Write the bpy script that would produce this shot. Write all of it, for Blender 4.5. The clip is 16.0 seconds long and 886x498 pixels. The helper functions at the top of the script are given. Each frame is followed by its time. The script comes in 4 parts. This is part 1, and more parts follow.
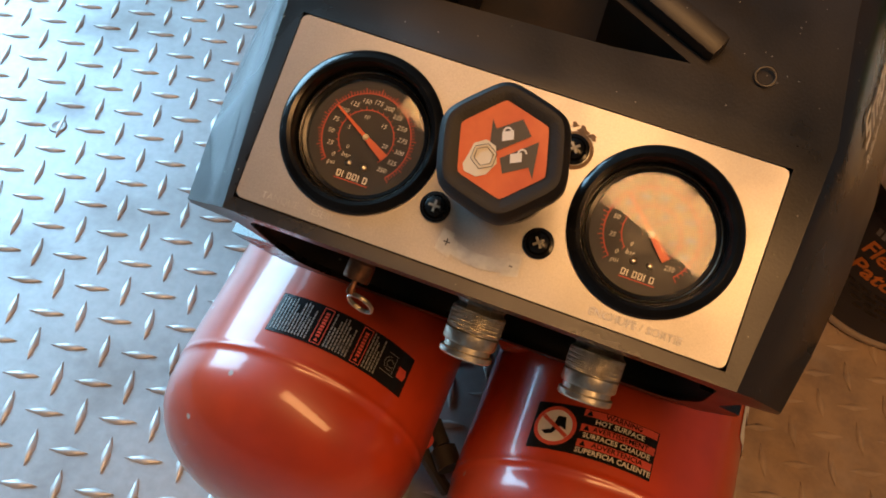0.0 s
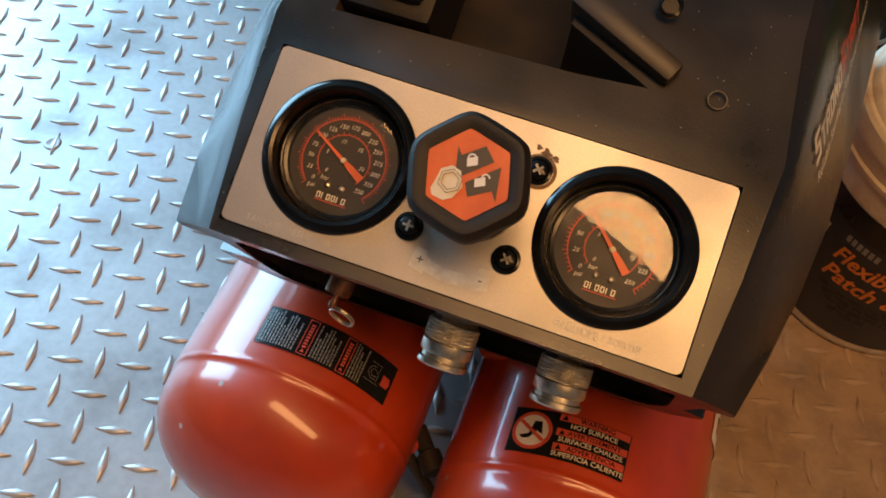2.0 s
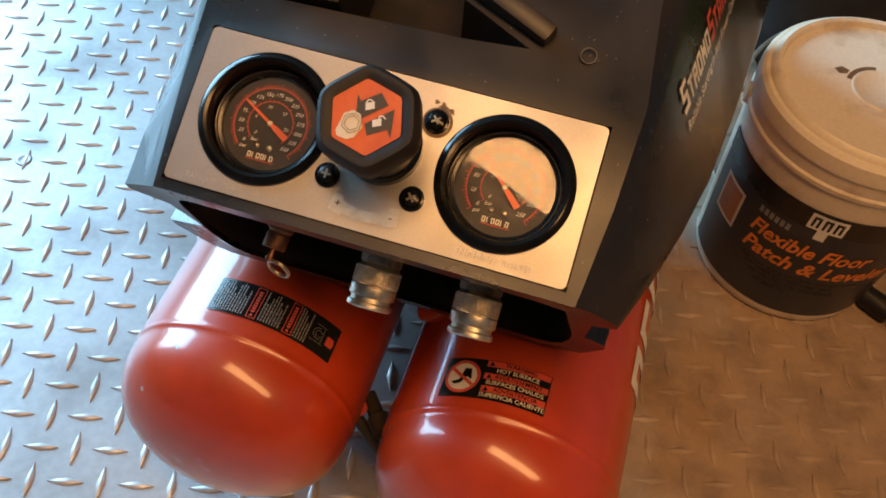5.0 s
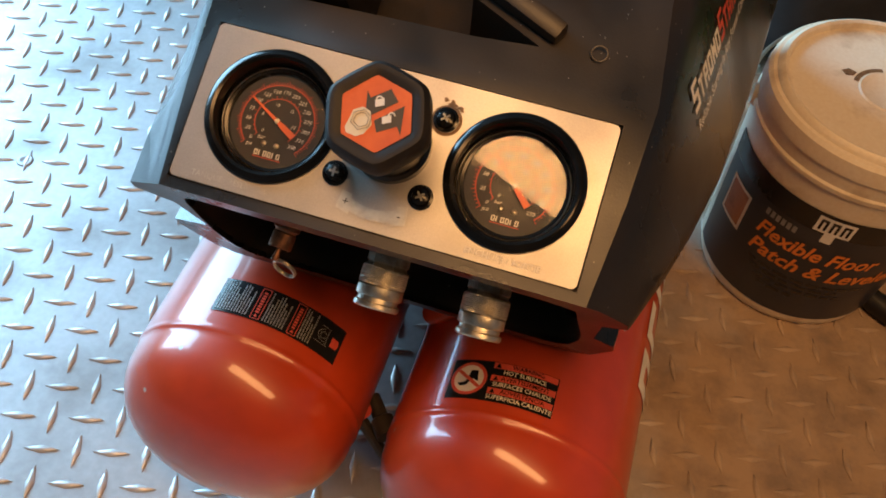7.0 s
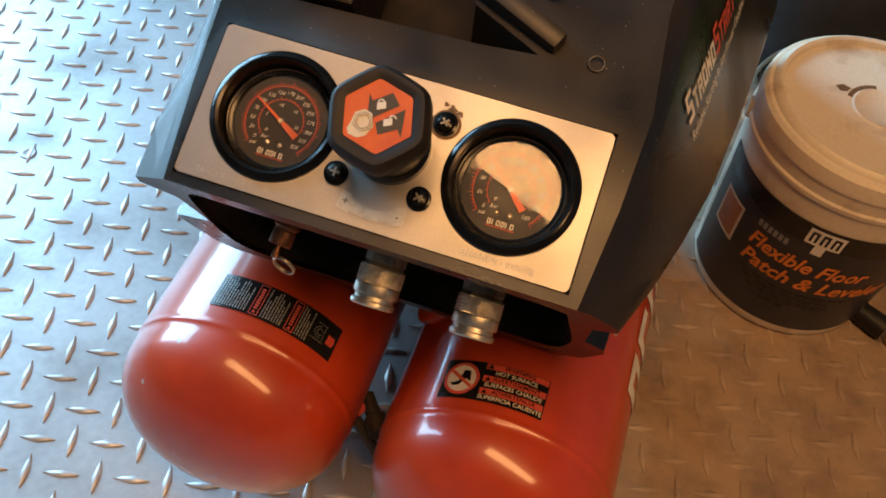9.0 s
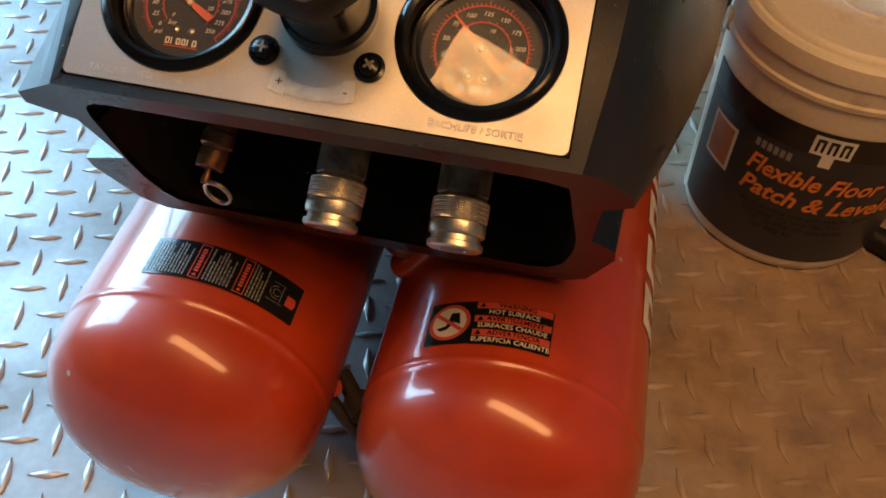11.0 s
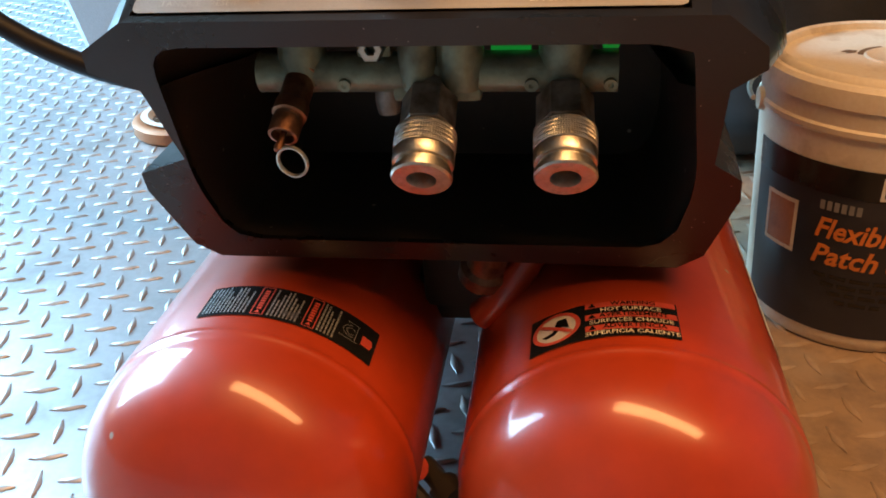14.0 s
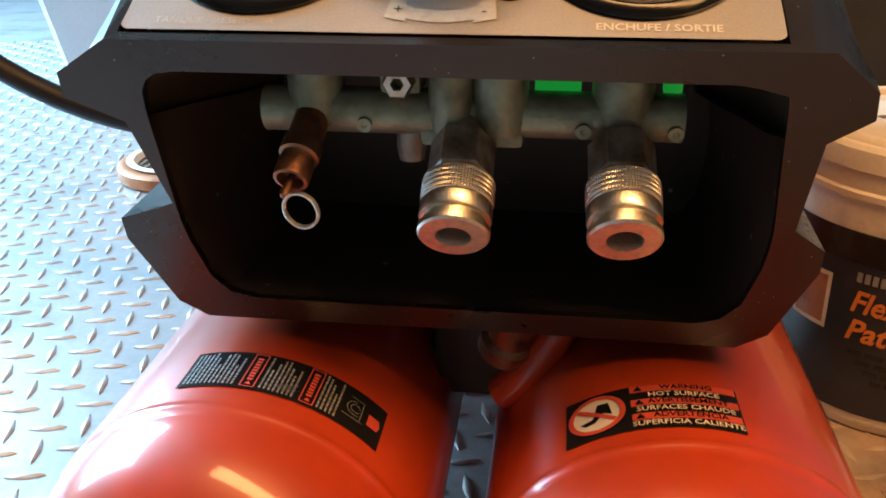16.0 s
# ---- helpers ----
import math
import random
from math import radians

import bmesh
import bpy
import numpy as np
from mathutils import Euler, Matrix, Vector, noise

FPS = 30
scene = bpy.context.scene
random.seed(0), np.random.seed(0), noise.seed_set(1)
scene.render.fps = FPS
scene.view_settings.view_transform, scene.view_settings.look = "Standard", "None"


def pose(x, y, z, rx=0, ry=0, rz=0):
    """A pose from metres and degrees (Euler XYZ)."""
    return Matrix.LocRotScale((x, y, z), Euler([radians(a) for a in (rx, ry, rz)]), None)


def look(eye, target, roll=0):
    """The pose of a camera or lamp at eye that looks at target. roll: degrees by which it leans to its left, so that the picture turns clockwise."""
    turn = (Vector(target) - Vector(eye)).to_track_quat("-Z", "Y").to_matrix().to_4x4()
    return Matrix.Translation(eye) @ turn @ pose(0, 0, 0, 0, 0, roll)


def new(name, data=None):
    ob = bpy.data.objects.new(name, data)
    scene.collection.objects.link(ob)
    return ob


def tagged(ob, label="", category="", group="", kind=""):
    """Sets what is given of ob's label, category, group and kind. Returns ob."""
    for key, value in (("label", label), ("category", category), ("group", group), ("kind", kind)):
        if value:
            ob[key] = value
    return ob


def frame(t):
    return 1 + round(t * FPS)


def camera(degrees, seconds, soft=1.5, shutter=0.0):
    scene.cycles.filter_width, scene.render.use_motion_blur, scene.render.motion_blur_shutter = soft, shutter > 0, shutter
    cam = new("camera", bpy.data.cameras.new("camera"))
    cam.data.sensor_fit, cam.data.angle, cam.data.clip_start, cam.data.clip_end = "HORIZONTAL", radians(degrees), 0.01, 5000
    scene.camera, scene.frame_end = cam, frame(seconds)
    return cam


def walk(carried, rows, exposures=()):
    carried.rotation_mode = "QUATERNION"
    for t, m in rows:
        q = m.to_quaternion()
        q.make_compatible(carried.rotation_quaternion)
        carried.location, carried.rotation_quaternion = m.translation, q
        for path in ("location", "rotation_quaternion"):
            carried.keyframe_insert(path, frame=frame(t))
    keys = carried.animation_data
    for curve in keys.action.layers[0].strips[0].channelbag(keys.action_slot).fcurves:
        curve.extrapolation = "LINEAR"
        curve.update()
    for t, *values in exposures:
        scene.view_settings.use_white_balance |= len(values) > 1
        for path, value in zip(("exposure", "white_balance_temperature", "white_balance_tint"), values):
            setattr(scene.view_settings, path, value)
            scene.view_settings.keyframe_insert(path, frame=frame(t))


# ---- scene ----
cam = camera(55.8, 16.0, soft=1.8)
PATH = [
    (0, (0.029, -0.175, 0.625), (-0.23, 0.918, -1.03), 8.4),
    (0.5, (0.029, -0.174, 0.626), (-0.23, 0.921, -1.027), 8.4),
    (1, (0.029, -0.174, 0.63), (-0.226, 0.922, -1.023), 8.4),
    (1.5, (0.029, -0.175, 0.633), (-0.229, 0.925, -1.018), 8.2),
    (2, (0.039, -0.179, 0.646), (-0.215, 0.924, -1.003), 8.0),
    (2.5, (0.093, -0.23, 0.678), (-0.153, 0.902, -0.952), 6.9),
    (3, (0.099, -0.233, 0.662), (-0.136, 0.924, -0.952), 7.3),
    (3.5, (0.097, -0.234, 0.665), (-0.151, 0.942, -0.934), 6.7),
    (4, (0.092, -0.233, 0.664), (-0.156, 0.946, -0.933), 6.6),
    (6.5, (0.091, -0.232, 0.666), (-0.161, 0.958, -0.922), 6.1),
    (7, (0.087, -0.233, 0.659), (-0.162, 0.959, -0.928), 6.6),
    (7.5, (0.09, -0.233, 0.664), (-0.163, 0.958, -0.923), 6.6),
    (8, (0.089, -0.234, 0.663), (-0.161, 0.961, -0.922), 6.9),
    (8.5, (0.088, -0.238, 0.661), (-0.159, 0.96, -0.922), 8.0),
    (9, (0.089, -0.24, 0.666), (-0.156, 0.961, -0.914), 8.3),
    (9.5, (0.089, -0.241, 0.658), (-0.155, 0.964, -0.92), 9.5),
    (10, (0.086, -0.219, 0.638), (-0.147, 0.957, -0.962), 9.7),
    (10.2, (0.094, -0.201, 0.633), (-0.112, 0.91, -1.017), 9.0),
    (12.3, (0.096, -0.321, 0.439), (-0.154, 1.311, -0.69), -2.1),
    (12.5, (0.092, -0.316, 0.442), (-0.156, 1.318, -0.684), -1.7),
    (13, (0.08, -0.307, 0.448), (-0.184, 1.325, -0.677), -1.2),
    (13.5, (0.071, -0.301, 0.44), (-0.202, 1.361, -0.639), -2.2),
    (14, (0.061, -0.301, 0.415), (-0.22, 1.43, -0.545), -3.0),
    (14.5, (0.043, -0.279, 0.388), (-0.232, 1.512, -0.458), -2.2),
    (15, (0.033, -0.257, 0.385), (-0.231, 1.547, -0.436), -1.1),
    (15.5, (0.032, -0.255, 0.387), (-0.219, 1.554, -0.426), -0.7),
    (16, (0.036, -0.256, 0.394), (-0.208, 1.543, -0.445), -0.4),
]
EXPOSURES = [(0, -0.20), (1.8, -0.19), (2.6, 0.0), (8.5, -0.02), (9.5, -0.10), (10.2, -0.22), (12.3, 0.22), (14.0, 0.46), (16.0, 0.84)]
walk(cam, [(t, look(eye, target, roll)) for t, eye, target, roll in PATH], EXPOSURES)

# ---- world and lights ----
world = bpy.data.worlds.new("sky")
scene.world = world
world.use_nodes = True
sky = world.node_tree.nodes.new("ShaderNodeTexSky")
sky.sky_type = "NISHITA"
sky.sun_disc = False
sky.sun_elevation, sky.sun_rotation = radians(35), radians(250)
world.node_tree.links.new(sky.outputs[0], world.node_tree.nodes["Background"].inputs[0])
world.node_tree.nodes["Background"].inputs[1].default_value = 0.1


def area(name, m, sx, sy, power, colour):
    data = bpy.data.lights.new(name, "AREA")
    data.shape, data.size, data.size_y = "RECTANGLE", sx, sy
    data.energy, data.color = power, colour
    ob = new(name, data)
    ob.matrix_world = m
    return ob


# daylight in the open side door, and the warm ceiling lamp
area("door_daylight", look((-2.36, 1.15, 1.28), (-0.2, 0.6, 0.75)), 1.7, 1.5, 176.0, (0.38, 0.72, 1.0))
LAMP = pose(0.71, -0.645, 2.2, 0, 0, -23)
area("ceiling_lamp_light", LAMP, 2.25, 0.40, 45.0, (1.0, 0.50, 0.18))


# ---- materials ----
def material(name, colour, rough=0.5, metal=0.0, second=None, scale=40.0, cover=(0.5, 0.7), bump=0.0, bump_scale=400.0, coat=0.0, rough2=None, detail=6.0, gloss=0.5, specks=None):
    """A base colour broken up by fine grain and by patches of a second colour."""
    m = bpy.data.materials.new(name)
    m.use_nodes = True
    nt = m.node_tree
    b = nt.nodes["Principled BSDF"]
    b.inputs["Metallic"].default_value = metal
    b.inputs["Coat Weight"].default_value = coat
    b.inputs["Coat Roughness"].default_value = 0.08
    b.inputs["Specular IOR Level"].default_value = gloss
    tc = nt.nodes.new("ShaderNodeTexCoord")
    n1 = nt.nodes.new("ShaderNodeTexNoise")
    n1.inputs["Scale"].default_value, n1.inputs["Detail"].default_value = scale, detail
    nt.links.new(tc.outputs["Object"], n1.inputs["Vector"])
    ramp = nt.nodes.new("ShaderNodeMapRange")
    ramp.inputs["From Min"].default_value, ramp.inputs["From Max"].default_value = cover
    nt.links.new(n1.outputs["Fac"], ramp.inputs["Value"])
    mix = nt.nodes.new("ShaderNodeMix")
    mix.data_type = "RGBA"
    mix.inputs["A"].default_value = (*colour, 1)
    mix.inputs["B"].default_value = (*(second or [c * 0.8 for c in colour]), 1)
    nt.links.new(ramp.outputs["Result"], mix.inputs["Factor"])
    n2 = nt.nodes.new("ShaderNodeTexNoise")
    n2.inputs["Scale"].default_value, n2.inputs["Detail"].default_value = bump_scale, 4.0
    nt.links.new(tc.outputs["Object"], n2.inputs["Vector"])
    grain = nt.nodes.new("ShaderNodeMix")
    grain.data_type, grain.blend_type = "RGBA", "OVERLAY"
    grain.inputs["Factor"].default_value = 0.18
    nt.links.new(mix.outputs["Result"], grain.inputs["A"])
    nt.links.new(n2.outputs["Fac"], grain.inputs["B"])
    out = grain.outputs["Result"]
    if specks:
        # sparse crumbs of pale dust
        vo = nt.nodes.new("ShaderNodeTexVoronoi")
        vo.inputs["Scale"].default_value = specks
        nt.links.new(tc.outputs["Object"], vo.inputs["Vector"])
        near = nt.nodes.new("ShaderNodeMapRange")
        near.inputs["From Min"].default_value, near.inputs["From Max"].default_value = 0.09, 0.05
        nt.links.new(vo.outputs["Distance"], near.inputs["Value"])
        pick = nt.nodes.new("ShaderNodeMath")
        pick.operation = "GREATER_THAN"
        pick.inputs[1].default_value = 0.66
        sep = nt.nodes.new("ShaderNodeSeparateColor")
        nt.links.new(vo.outputs["Color"], sep.inputs[0])
        nt.links.new(sep.outputs[0], pick.inputs[0])
        both = nt.nodes.new("ShaderNodeMath")
        both.operation = "MULTIPLY"
        nt.links.new(near.outputs["Result"], both.inputs[0])
        nt.links.new(pick.outputs[0], both.inputs[1])
        dust = nt.nodes.new("ShaderNodeMix")
        dust.data_type = "RGBA"
        dust.inputs["B"].default_value = (0.35, 0.32, 0.28, 1)
        nt.links.new(both.outputs[0], dust.inputs["Factor"])
        nt.links.new(out, dust.inputs["A"])
        out = dust.outputs["Result"]
    nt.links.new(out, b.inputs["Base Color"])
    rr = nt.nodes.new("ShaderNodeMapRange")
    rr.inputs["To Min"].default_value = rough
    rr.inputs["To Max"].default_value = rough2 if rough2 is not None else min(1.0, rough + 0.12)
    nt.links.new(ramp.outputs["Result"], rr.inputs["Value"])
    nt.links.new(rr.outputs["Result"], b.inputs["Roughness"])
    if bump:
        bp = nt.nodes.new("ShaderNodeBump")
        bp.inputs["Strength"].default_value, bp.inputs["Distance"].default_value = bump, 0.001
        nt.links.new(n2.outputs["Fac"], bp.inputs["Height"])
        nt.links.new(bp.outputs["Normal"], b.inputs["Normal"])
    return m


BLACK = material("dusty_black_plastic", (0.0070, 0.0066, 0.0066), 0.25, 0, (0.030, 0.021, 0.0155), 11, (0.40, 0.74), 0.08, 900, rough2=0.5, gloss=0.55, specks=260)
DARK = material("dark_inner_plastic", (0.036, 0.030, 0.025), 0.42, 0, (0.075, 0.054, 0.038), 25, (0.45, 0.8), 0.15, 700, gloss=0.3, specks=60)
RUBBER = material("black_rubber", (0.009, 0.008, 0.008), 0.5, 0, (0.020, 0.015, 0.012), 60, (0.5, 0.8), 0.2, 1200, gloss=0.35)
GLOSS = material("gloss_black_plastic", (0.004, 0.004, 0.004), 0.18, 0, (0.007, 0.007, 0.007), 60, gloss=0.4)
STEEL = material("brushed_silver_plate", (0.47, 0.455, 0.43), 0.40, 0.75, (0.36, 0.34, 0.31), 18, (0.45, 0.8), 0.06, 1500, rough2=0.5)
ORANGE = material("orange_enamel", (0.47, 0.050, 0.013), 0.30, 0, (0.36, 0.037, 0.011), 9, (0.4, 0.7), 0.03, 60, coat=0.7, specks=45)
CHROME = material("zinc_plated_steel", (0.72, 0.68, 0.59), 0.32, 1.0, (0.50, 0.46, 0.37), 260, (0.45, 0.75), 0.1, 900)
BRASS = material("tarnished_brass", (0.40, 0.20, 0.11), 0.38, 0.9, (0.16, 0.08, 0.05), 120, (0.4, 0.7), 0.3, 600)
CAST = material("cast_zinc", (0.36, 0.37, 0.34), 0.42, 0.5, (0.15, 0.14, 0.12), 70, (0.4, 0.7), 0.5, 300)
# the manifold's cast zinc, with the green light falling on it mixed into the colour
TINTCAST = material("cast_zinc_green_glow", (0.27, 0.33, 0.24), 0.40, 0.45, (0.12, 0.125, 0.09), 70, (0.4, 0.7), 0.5, 300)
STEELWORN = material("dirty_hex_steel", (0.46, 0.42, 0.35), 0.4, 0.6, (0.17, 0.13, 0.09), 90, (0.4, 0.65), 0.3, 600)
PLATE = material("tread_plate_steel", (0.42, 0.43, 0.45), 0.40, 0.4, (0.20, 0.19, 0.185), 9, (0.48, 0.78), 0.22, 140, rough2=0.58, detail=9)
# two mottled browns mixed in over noise, stronger and rougher towards +x
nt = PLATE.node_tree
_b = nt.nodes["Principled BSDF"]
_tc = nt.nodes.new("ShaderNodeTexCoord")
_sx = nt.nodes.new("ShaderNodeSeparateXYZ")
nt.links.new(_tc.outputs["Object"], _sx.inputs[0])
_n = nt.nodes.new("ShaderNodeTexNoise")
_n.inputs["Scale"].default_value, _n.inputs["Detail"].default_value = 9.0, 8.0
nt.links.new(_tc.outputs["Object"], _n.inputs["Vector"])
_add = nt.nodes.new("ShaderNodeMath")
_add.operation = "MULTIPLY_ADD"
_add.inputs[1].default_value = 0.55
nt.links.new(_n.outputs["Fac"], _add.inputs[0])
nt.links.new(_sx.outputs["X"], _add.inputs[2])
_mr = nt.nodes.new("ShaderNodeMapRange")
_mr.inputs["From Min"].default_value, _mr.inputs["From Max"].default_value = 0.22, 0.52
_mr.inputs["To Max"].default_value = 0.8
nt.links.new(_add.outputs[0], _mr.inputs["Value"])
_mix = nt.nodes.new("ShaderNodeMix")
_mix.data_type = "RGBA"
_mottle = nt.nodes.new("ShaderNodeTexNoise")
_mottle.inputs["Scale"].default_value, _mottle.inputs["Detail"].default_value, _mottle.inputs["Roughness"].default_value = 26.0, 10.0, 0.65
nt.links.new(_tc.outputs["Object"], _mottle.inputs["Vector"])
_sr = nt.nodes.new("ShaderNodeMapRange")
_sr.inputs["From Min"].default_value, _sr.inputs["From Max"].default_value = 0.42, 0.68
nt.links.new(_mottle.outputs["Fac"], _sr.inputs["Value"])
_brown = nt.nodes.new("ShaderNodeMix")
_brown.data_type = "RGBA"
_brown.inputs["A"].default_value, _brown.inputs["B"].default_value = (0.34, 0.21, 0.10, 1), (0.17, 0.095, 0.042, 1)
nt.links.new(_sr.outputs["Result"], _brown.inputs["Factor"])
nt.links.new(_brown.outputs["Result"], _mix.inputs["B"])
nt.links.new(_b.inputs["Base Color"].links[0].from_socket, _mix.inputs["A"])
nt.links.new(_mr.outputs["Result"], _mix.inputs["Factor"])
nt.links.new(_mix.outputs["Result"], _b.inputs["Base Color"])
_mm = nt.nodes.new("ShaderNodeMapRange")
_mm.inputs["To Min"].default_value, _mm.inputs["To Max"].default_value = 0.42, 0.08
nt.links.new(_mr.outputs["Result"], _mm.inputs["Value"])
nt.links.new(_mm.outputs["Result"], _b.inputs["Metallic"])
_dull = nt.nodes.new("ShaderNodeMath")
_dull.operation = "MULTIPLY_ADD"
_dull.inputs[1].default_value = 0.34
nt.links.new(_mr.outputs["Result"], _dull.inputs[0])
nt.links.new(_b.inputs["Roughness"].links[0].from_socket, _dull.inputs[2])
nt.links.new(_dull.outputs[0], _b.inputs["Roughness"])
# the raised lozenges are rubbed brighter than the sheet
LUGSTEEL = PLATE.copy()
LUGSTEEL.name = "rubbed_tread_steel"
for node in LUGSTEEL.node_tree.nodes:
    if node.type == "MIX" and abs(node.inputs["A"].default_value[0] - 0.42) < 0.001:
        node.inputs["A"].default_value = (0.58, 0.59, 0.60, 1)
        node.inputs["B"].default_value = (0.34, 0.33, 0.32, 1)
DIAL = material("black_dial", (0.008, 0.008, 0.008), 0.5)
RED = material("dial_red", (0.55, 0.06, 0.03), 0.5)
WHITE = material("print_white", (0.75, 0.74, 0.70), 0.5)
GREY = material("print_grey", (0.24, 0.245, 0.25), 0.35)
FADED = material("worn_panel_print", (0.56, 0.56, 0.50), 0.45, 0.4, (0.46, 0.445, 0.41), 160, (0.4, 0.7))
STICKER = material("orange_sticker", (0.68, 0.12, 0.03), 0.4, 0, (0.6, 0.10, 0.03), 50)
CHARCOAL = material("charcoal_print", (0.035, 0.032, 0.032), 0.45)
CREAM = material("cream_print", (0.72, 0.66, 0.52), 0.5)
LABEL = material("black_label", (0.011, 0.011, 0.012), 0.22, rough2=0.3)
LABELRED = material("label_red", (0.60, 0.08, 0.05), 0.4)
TUB = material("stained_white_plastic", (0.68, 0.60, 0.47), 0.42, 0, (0.40, 0.30, 0.19), 22, (0.56, 0.78), 0.08, 300, rough2=0.6)
NAVY = material("blue_black_label", (0.018, 0.021, 0.032), 0.35, 0, (0.03, 0.032, 0.042), 30)
TAN = material("orange_lettering", (0.72, 0.22, 0.04), 0.45)
WIRE = material("bail_wire", (0.55, 0.50, 0.42), 0.35, 0.8)
GREEN = material("green_plastic", (0.06, 0.30, 0.04), 0.4, 0, (0.04, 0.2, 0.03), 20)
WOOD = material("pale_wood", (0.50, 0.33, 0.17), 0.55, 0, (0.36, 0.22, 0.11), 30, (0.4, 0.7), 0.2, 200)
WALL = material("painted_wall", (0.11, 0.10, 0.09), 0.6, 0, (0.08, 0.07, 0.06), 3, (0.4, 0.7), 0.1, 80)
CEIL = material("ceiling_board", (0.16, 0.14, 0.12), 0.7, 0, (0.11, 0.10, 0.085), 3)
PALEBLUE = material("pale_grey_plastic", (0.42, 0.46, 0.50), 0.4, 0, (0.34, 0.37, 0.40), 6)
RUST = material("rusty_rim", (0.42, 0.17, 0.07), 0.5, 0.3, (0.25, 0.10, 0.05), 40)
CLOTH = material("black_fabric", (0.010, 0.010, 0.011), 0.85, 0, (0.022, 0.021, 0.022), 30, (0.4, 0.7), 0.4, 300)
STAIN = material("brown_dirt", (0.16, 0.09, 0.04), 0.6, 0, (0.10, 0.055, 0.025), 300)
# dark green base colour with a weak green emission added
GREENLIT = bpy.data.materials.new("green_panel_glow")
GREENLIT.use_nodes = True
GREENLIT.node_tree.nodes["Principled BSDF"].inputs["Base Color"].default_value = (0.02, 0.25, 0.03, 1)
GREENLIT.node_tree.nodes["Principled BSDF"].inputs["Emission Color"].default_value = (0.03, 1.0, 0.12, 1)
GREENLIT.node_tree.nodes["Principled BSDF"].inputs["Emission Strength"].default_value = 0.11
GLASS = bpy.data.materials.new("clear_lens")
GLASS.use_nodes = True
_g = GLASS.node_tree.nodes["Principled BSDF"]
_g.inputs["Transmission Weight"].default_value = 1.0
_g.inputs["IOR"].default_value = 1.55
_lt = GLASS.node_tree
_lc = _lt.nodes.new("ShaderNodeTexCoord")
_ln = _lt.nodes.new("ShaderNodeTexNoise")
_ln.inputs["Scale"].default_value, _ln.inputs["Detail"].default_value = 130.0, 6.0
_lt.links.new(_lc.outputs["Object"], _ln.inputs["Vector"])
_lr = _lt.nodes.new("ShaderNodeMapRange")
_lr.inputs["From Min"].default_value, _lr.inputs["From Max"].default_value = 0.45, 0.7
_lr.inputs["To Min"].default_value, _lr.inputs["To Max"].default_value = 0.02, 0.16
_lt.links.new(_ln.outputs["Fac"], _lr.inputs["Value"])
_lt.links.new(_lr.outputs["Result"], _g.inputs["Roughness"])


# ---- mesh helpers ----
def finish(name, bm, mat, parent=None, label="", smooth=True, orient=True):
    if orient:
        bmesh.ops.recalc_face_normals(bm, faces=bm.faces)
    me = bpy.data.meshes.new(name)
    bm.to_mesh(me)
    bm.free()
    me.materials.append(mat)
    if smooth:
        me.shade_smooth()
        me.set_sharp_from_angle(angle=radians(35))
    ob = new(name, me)
    if parent:
        ob.parent = parent
    if label:
        ob["label"] = label
    return ob


part = finish


def empty(name, label, category, at=(0, 0, 0), group="", kind=""):
    ob = new(name)
    ob.location = at
    return tagged(ob, label, category, group, kind)


def box(x0, x1, y0, y1, z0, z1, bevel=0.0, m=None, seg=2):
    bm = bmesh.new()
    bmesh.ops.create_cube(bm, size=1)
    for v in bm.verts:
        v.co = Vector(((x0 + x1) / 2 + v.co.x * (x1 - x0), (y0 + y1) / 2 + v.co.y * (y1 - y0), (z0 + z1) / 2 + v.co.z * (z1 - z0)))
    if bevel:
        bmesh.ops.bevel(bm, geom=bm.edges[:], offset=bevel, segments=seg, affect="EDGES", profile=0.6)
    if m:
        bm.transform(m)
    return bm


def revolve(profile, n=48, m=None, closed=False):
    """Turn (radius, height) pairs about z."""
    bm = bmesh.new()
    rings = []
    for r, h in profile:
        if r < 1e-6:
            rings.append([bm.verts.new((0, 0, h))])
        else:
            rings.append([bm.verts.new((r * math.cos(2 * math.pi * k / n), r * math.sin(2 * math.pi * k / n), h)) for k in range(n)])
    pairs = list(zip(rings, rings[1:])) + ([(rings[-1], rings[0])] if closed else [])
    for a, b in pairs:
        for k in range(n):
            q = [a[k % len(a)], a[(k + 1) % len(a)], b[(k + 1) % len(b)], b[k % len(b)]]
            q = list(dict.fromkeys(q))
            if len(q) > 2:
                bm.faces.new(q)
    if m:
        bm.transform(m)
    return bm


def loft(sections, closed=True, caps=(True, True)):
    bm = bmesh.new()
    rings = [[bm.verts.new(p) for p in sec] for sec in sections]
    n = len(rings[0])
    for a, b in zip(rings, rings[1:]):
        for k in range(n if closed else n - 1):
            bm.faces.new((a[k], a[(k + 1) % n], b[(k + 1) % n], b[k]))
    if closed and caps[0]:
        bm.faces.new(rings[0])
    if closed and caps[1]:
        bm.faces.new(rings[-1])
    return bm


def poly(points, depth, m=None):
    """A flat outline in xy, made depth thick upwards."""
    return_bm = loft([[(x, y, 0) for x, y in points], [(x, y, depth) for x, y in points]])
    if m:
        return_bm.transform(m)
    return return_bm


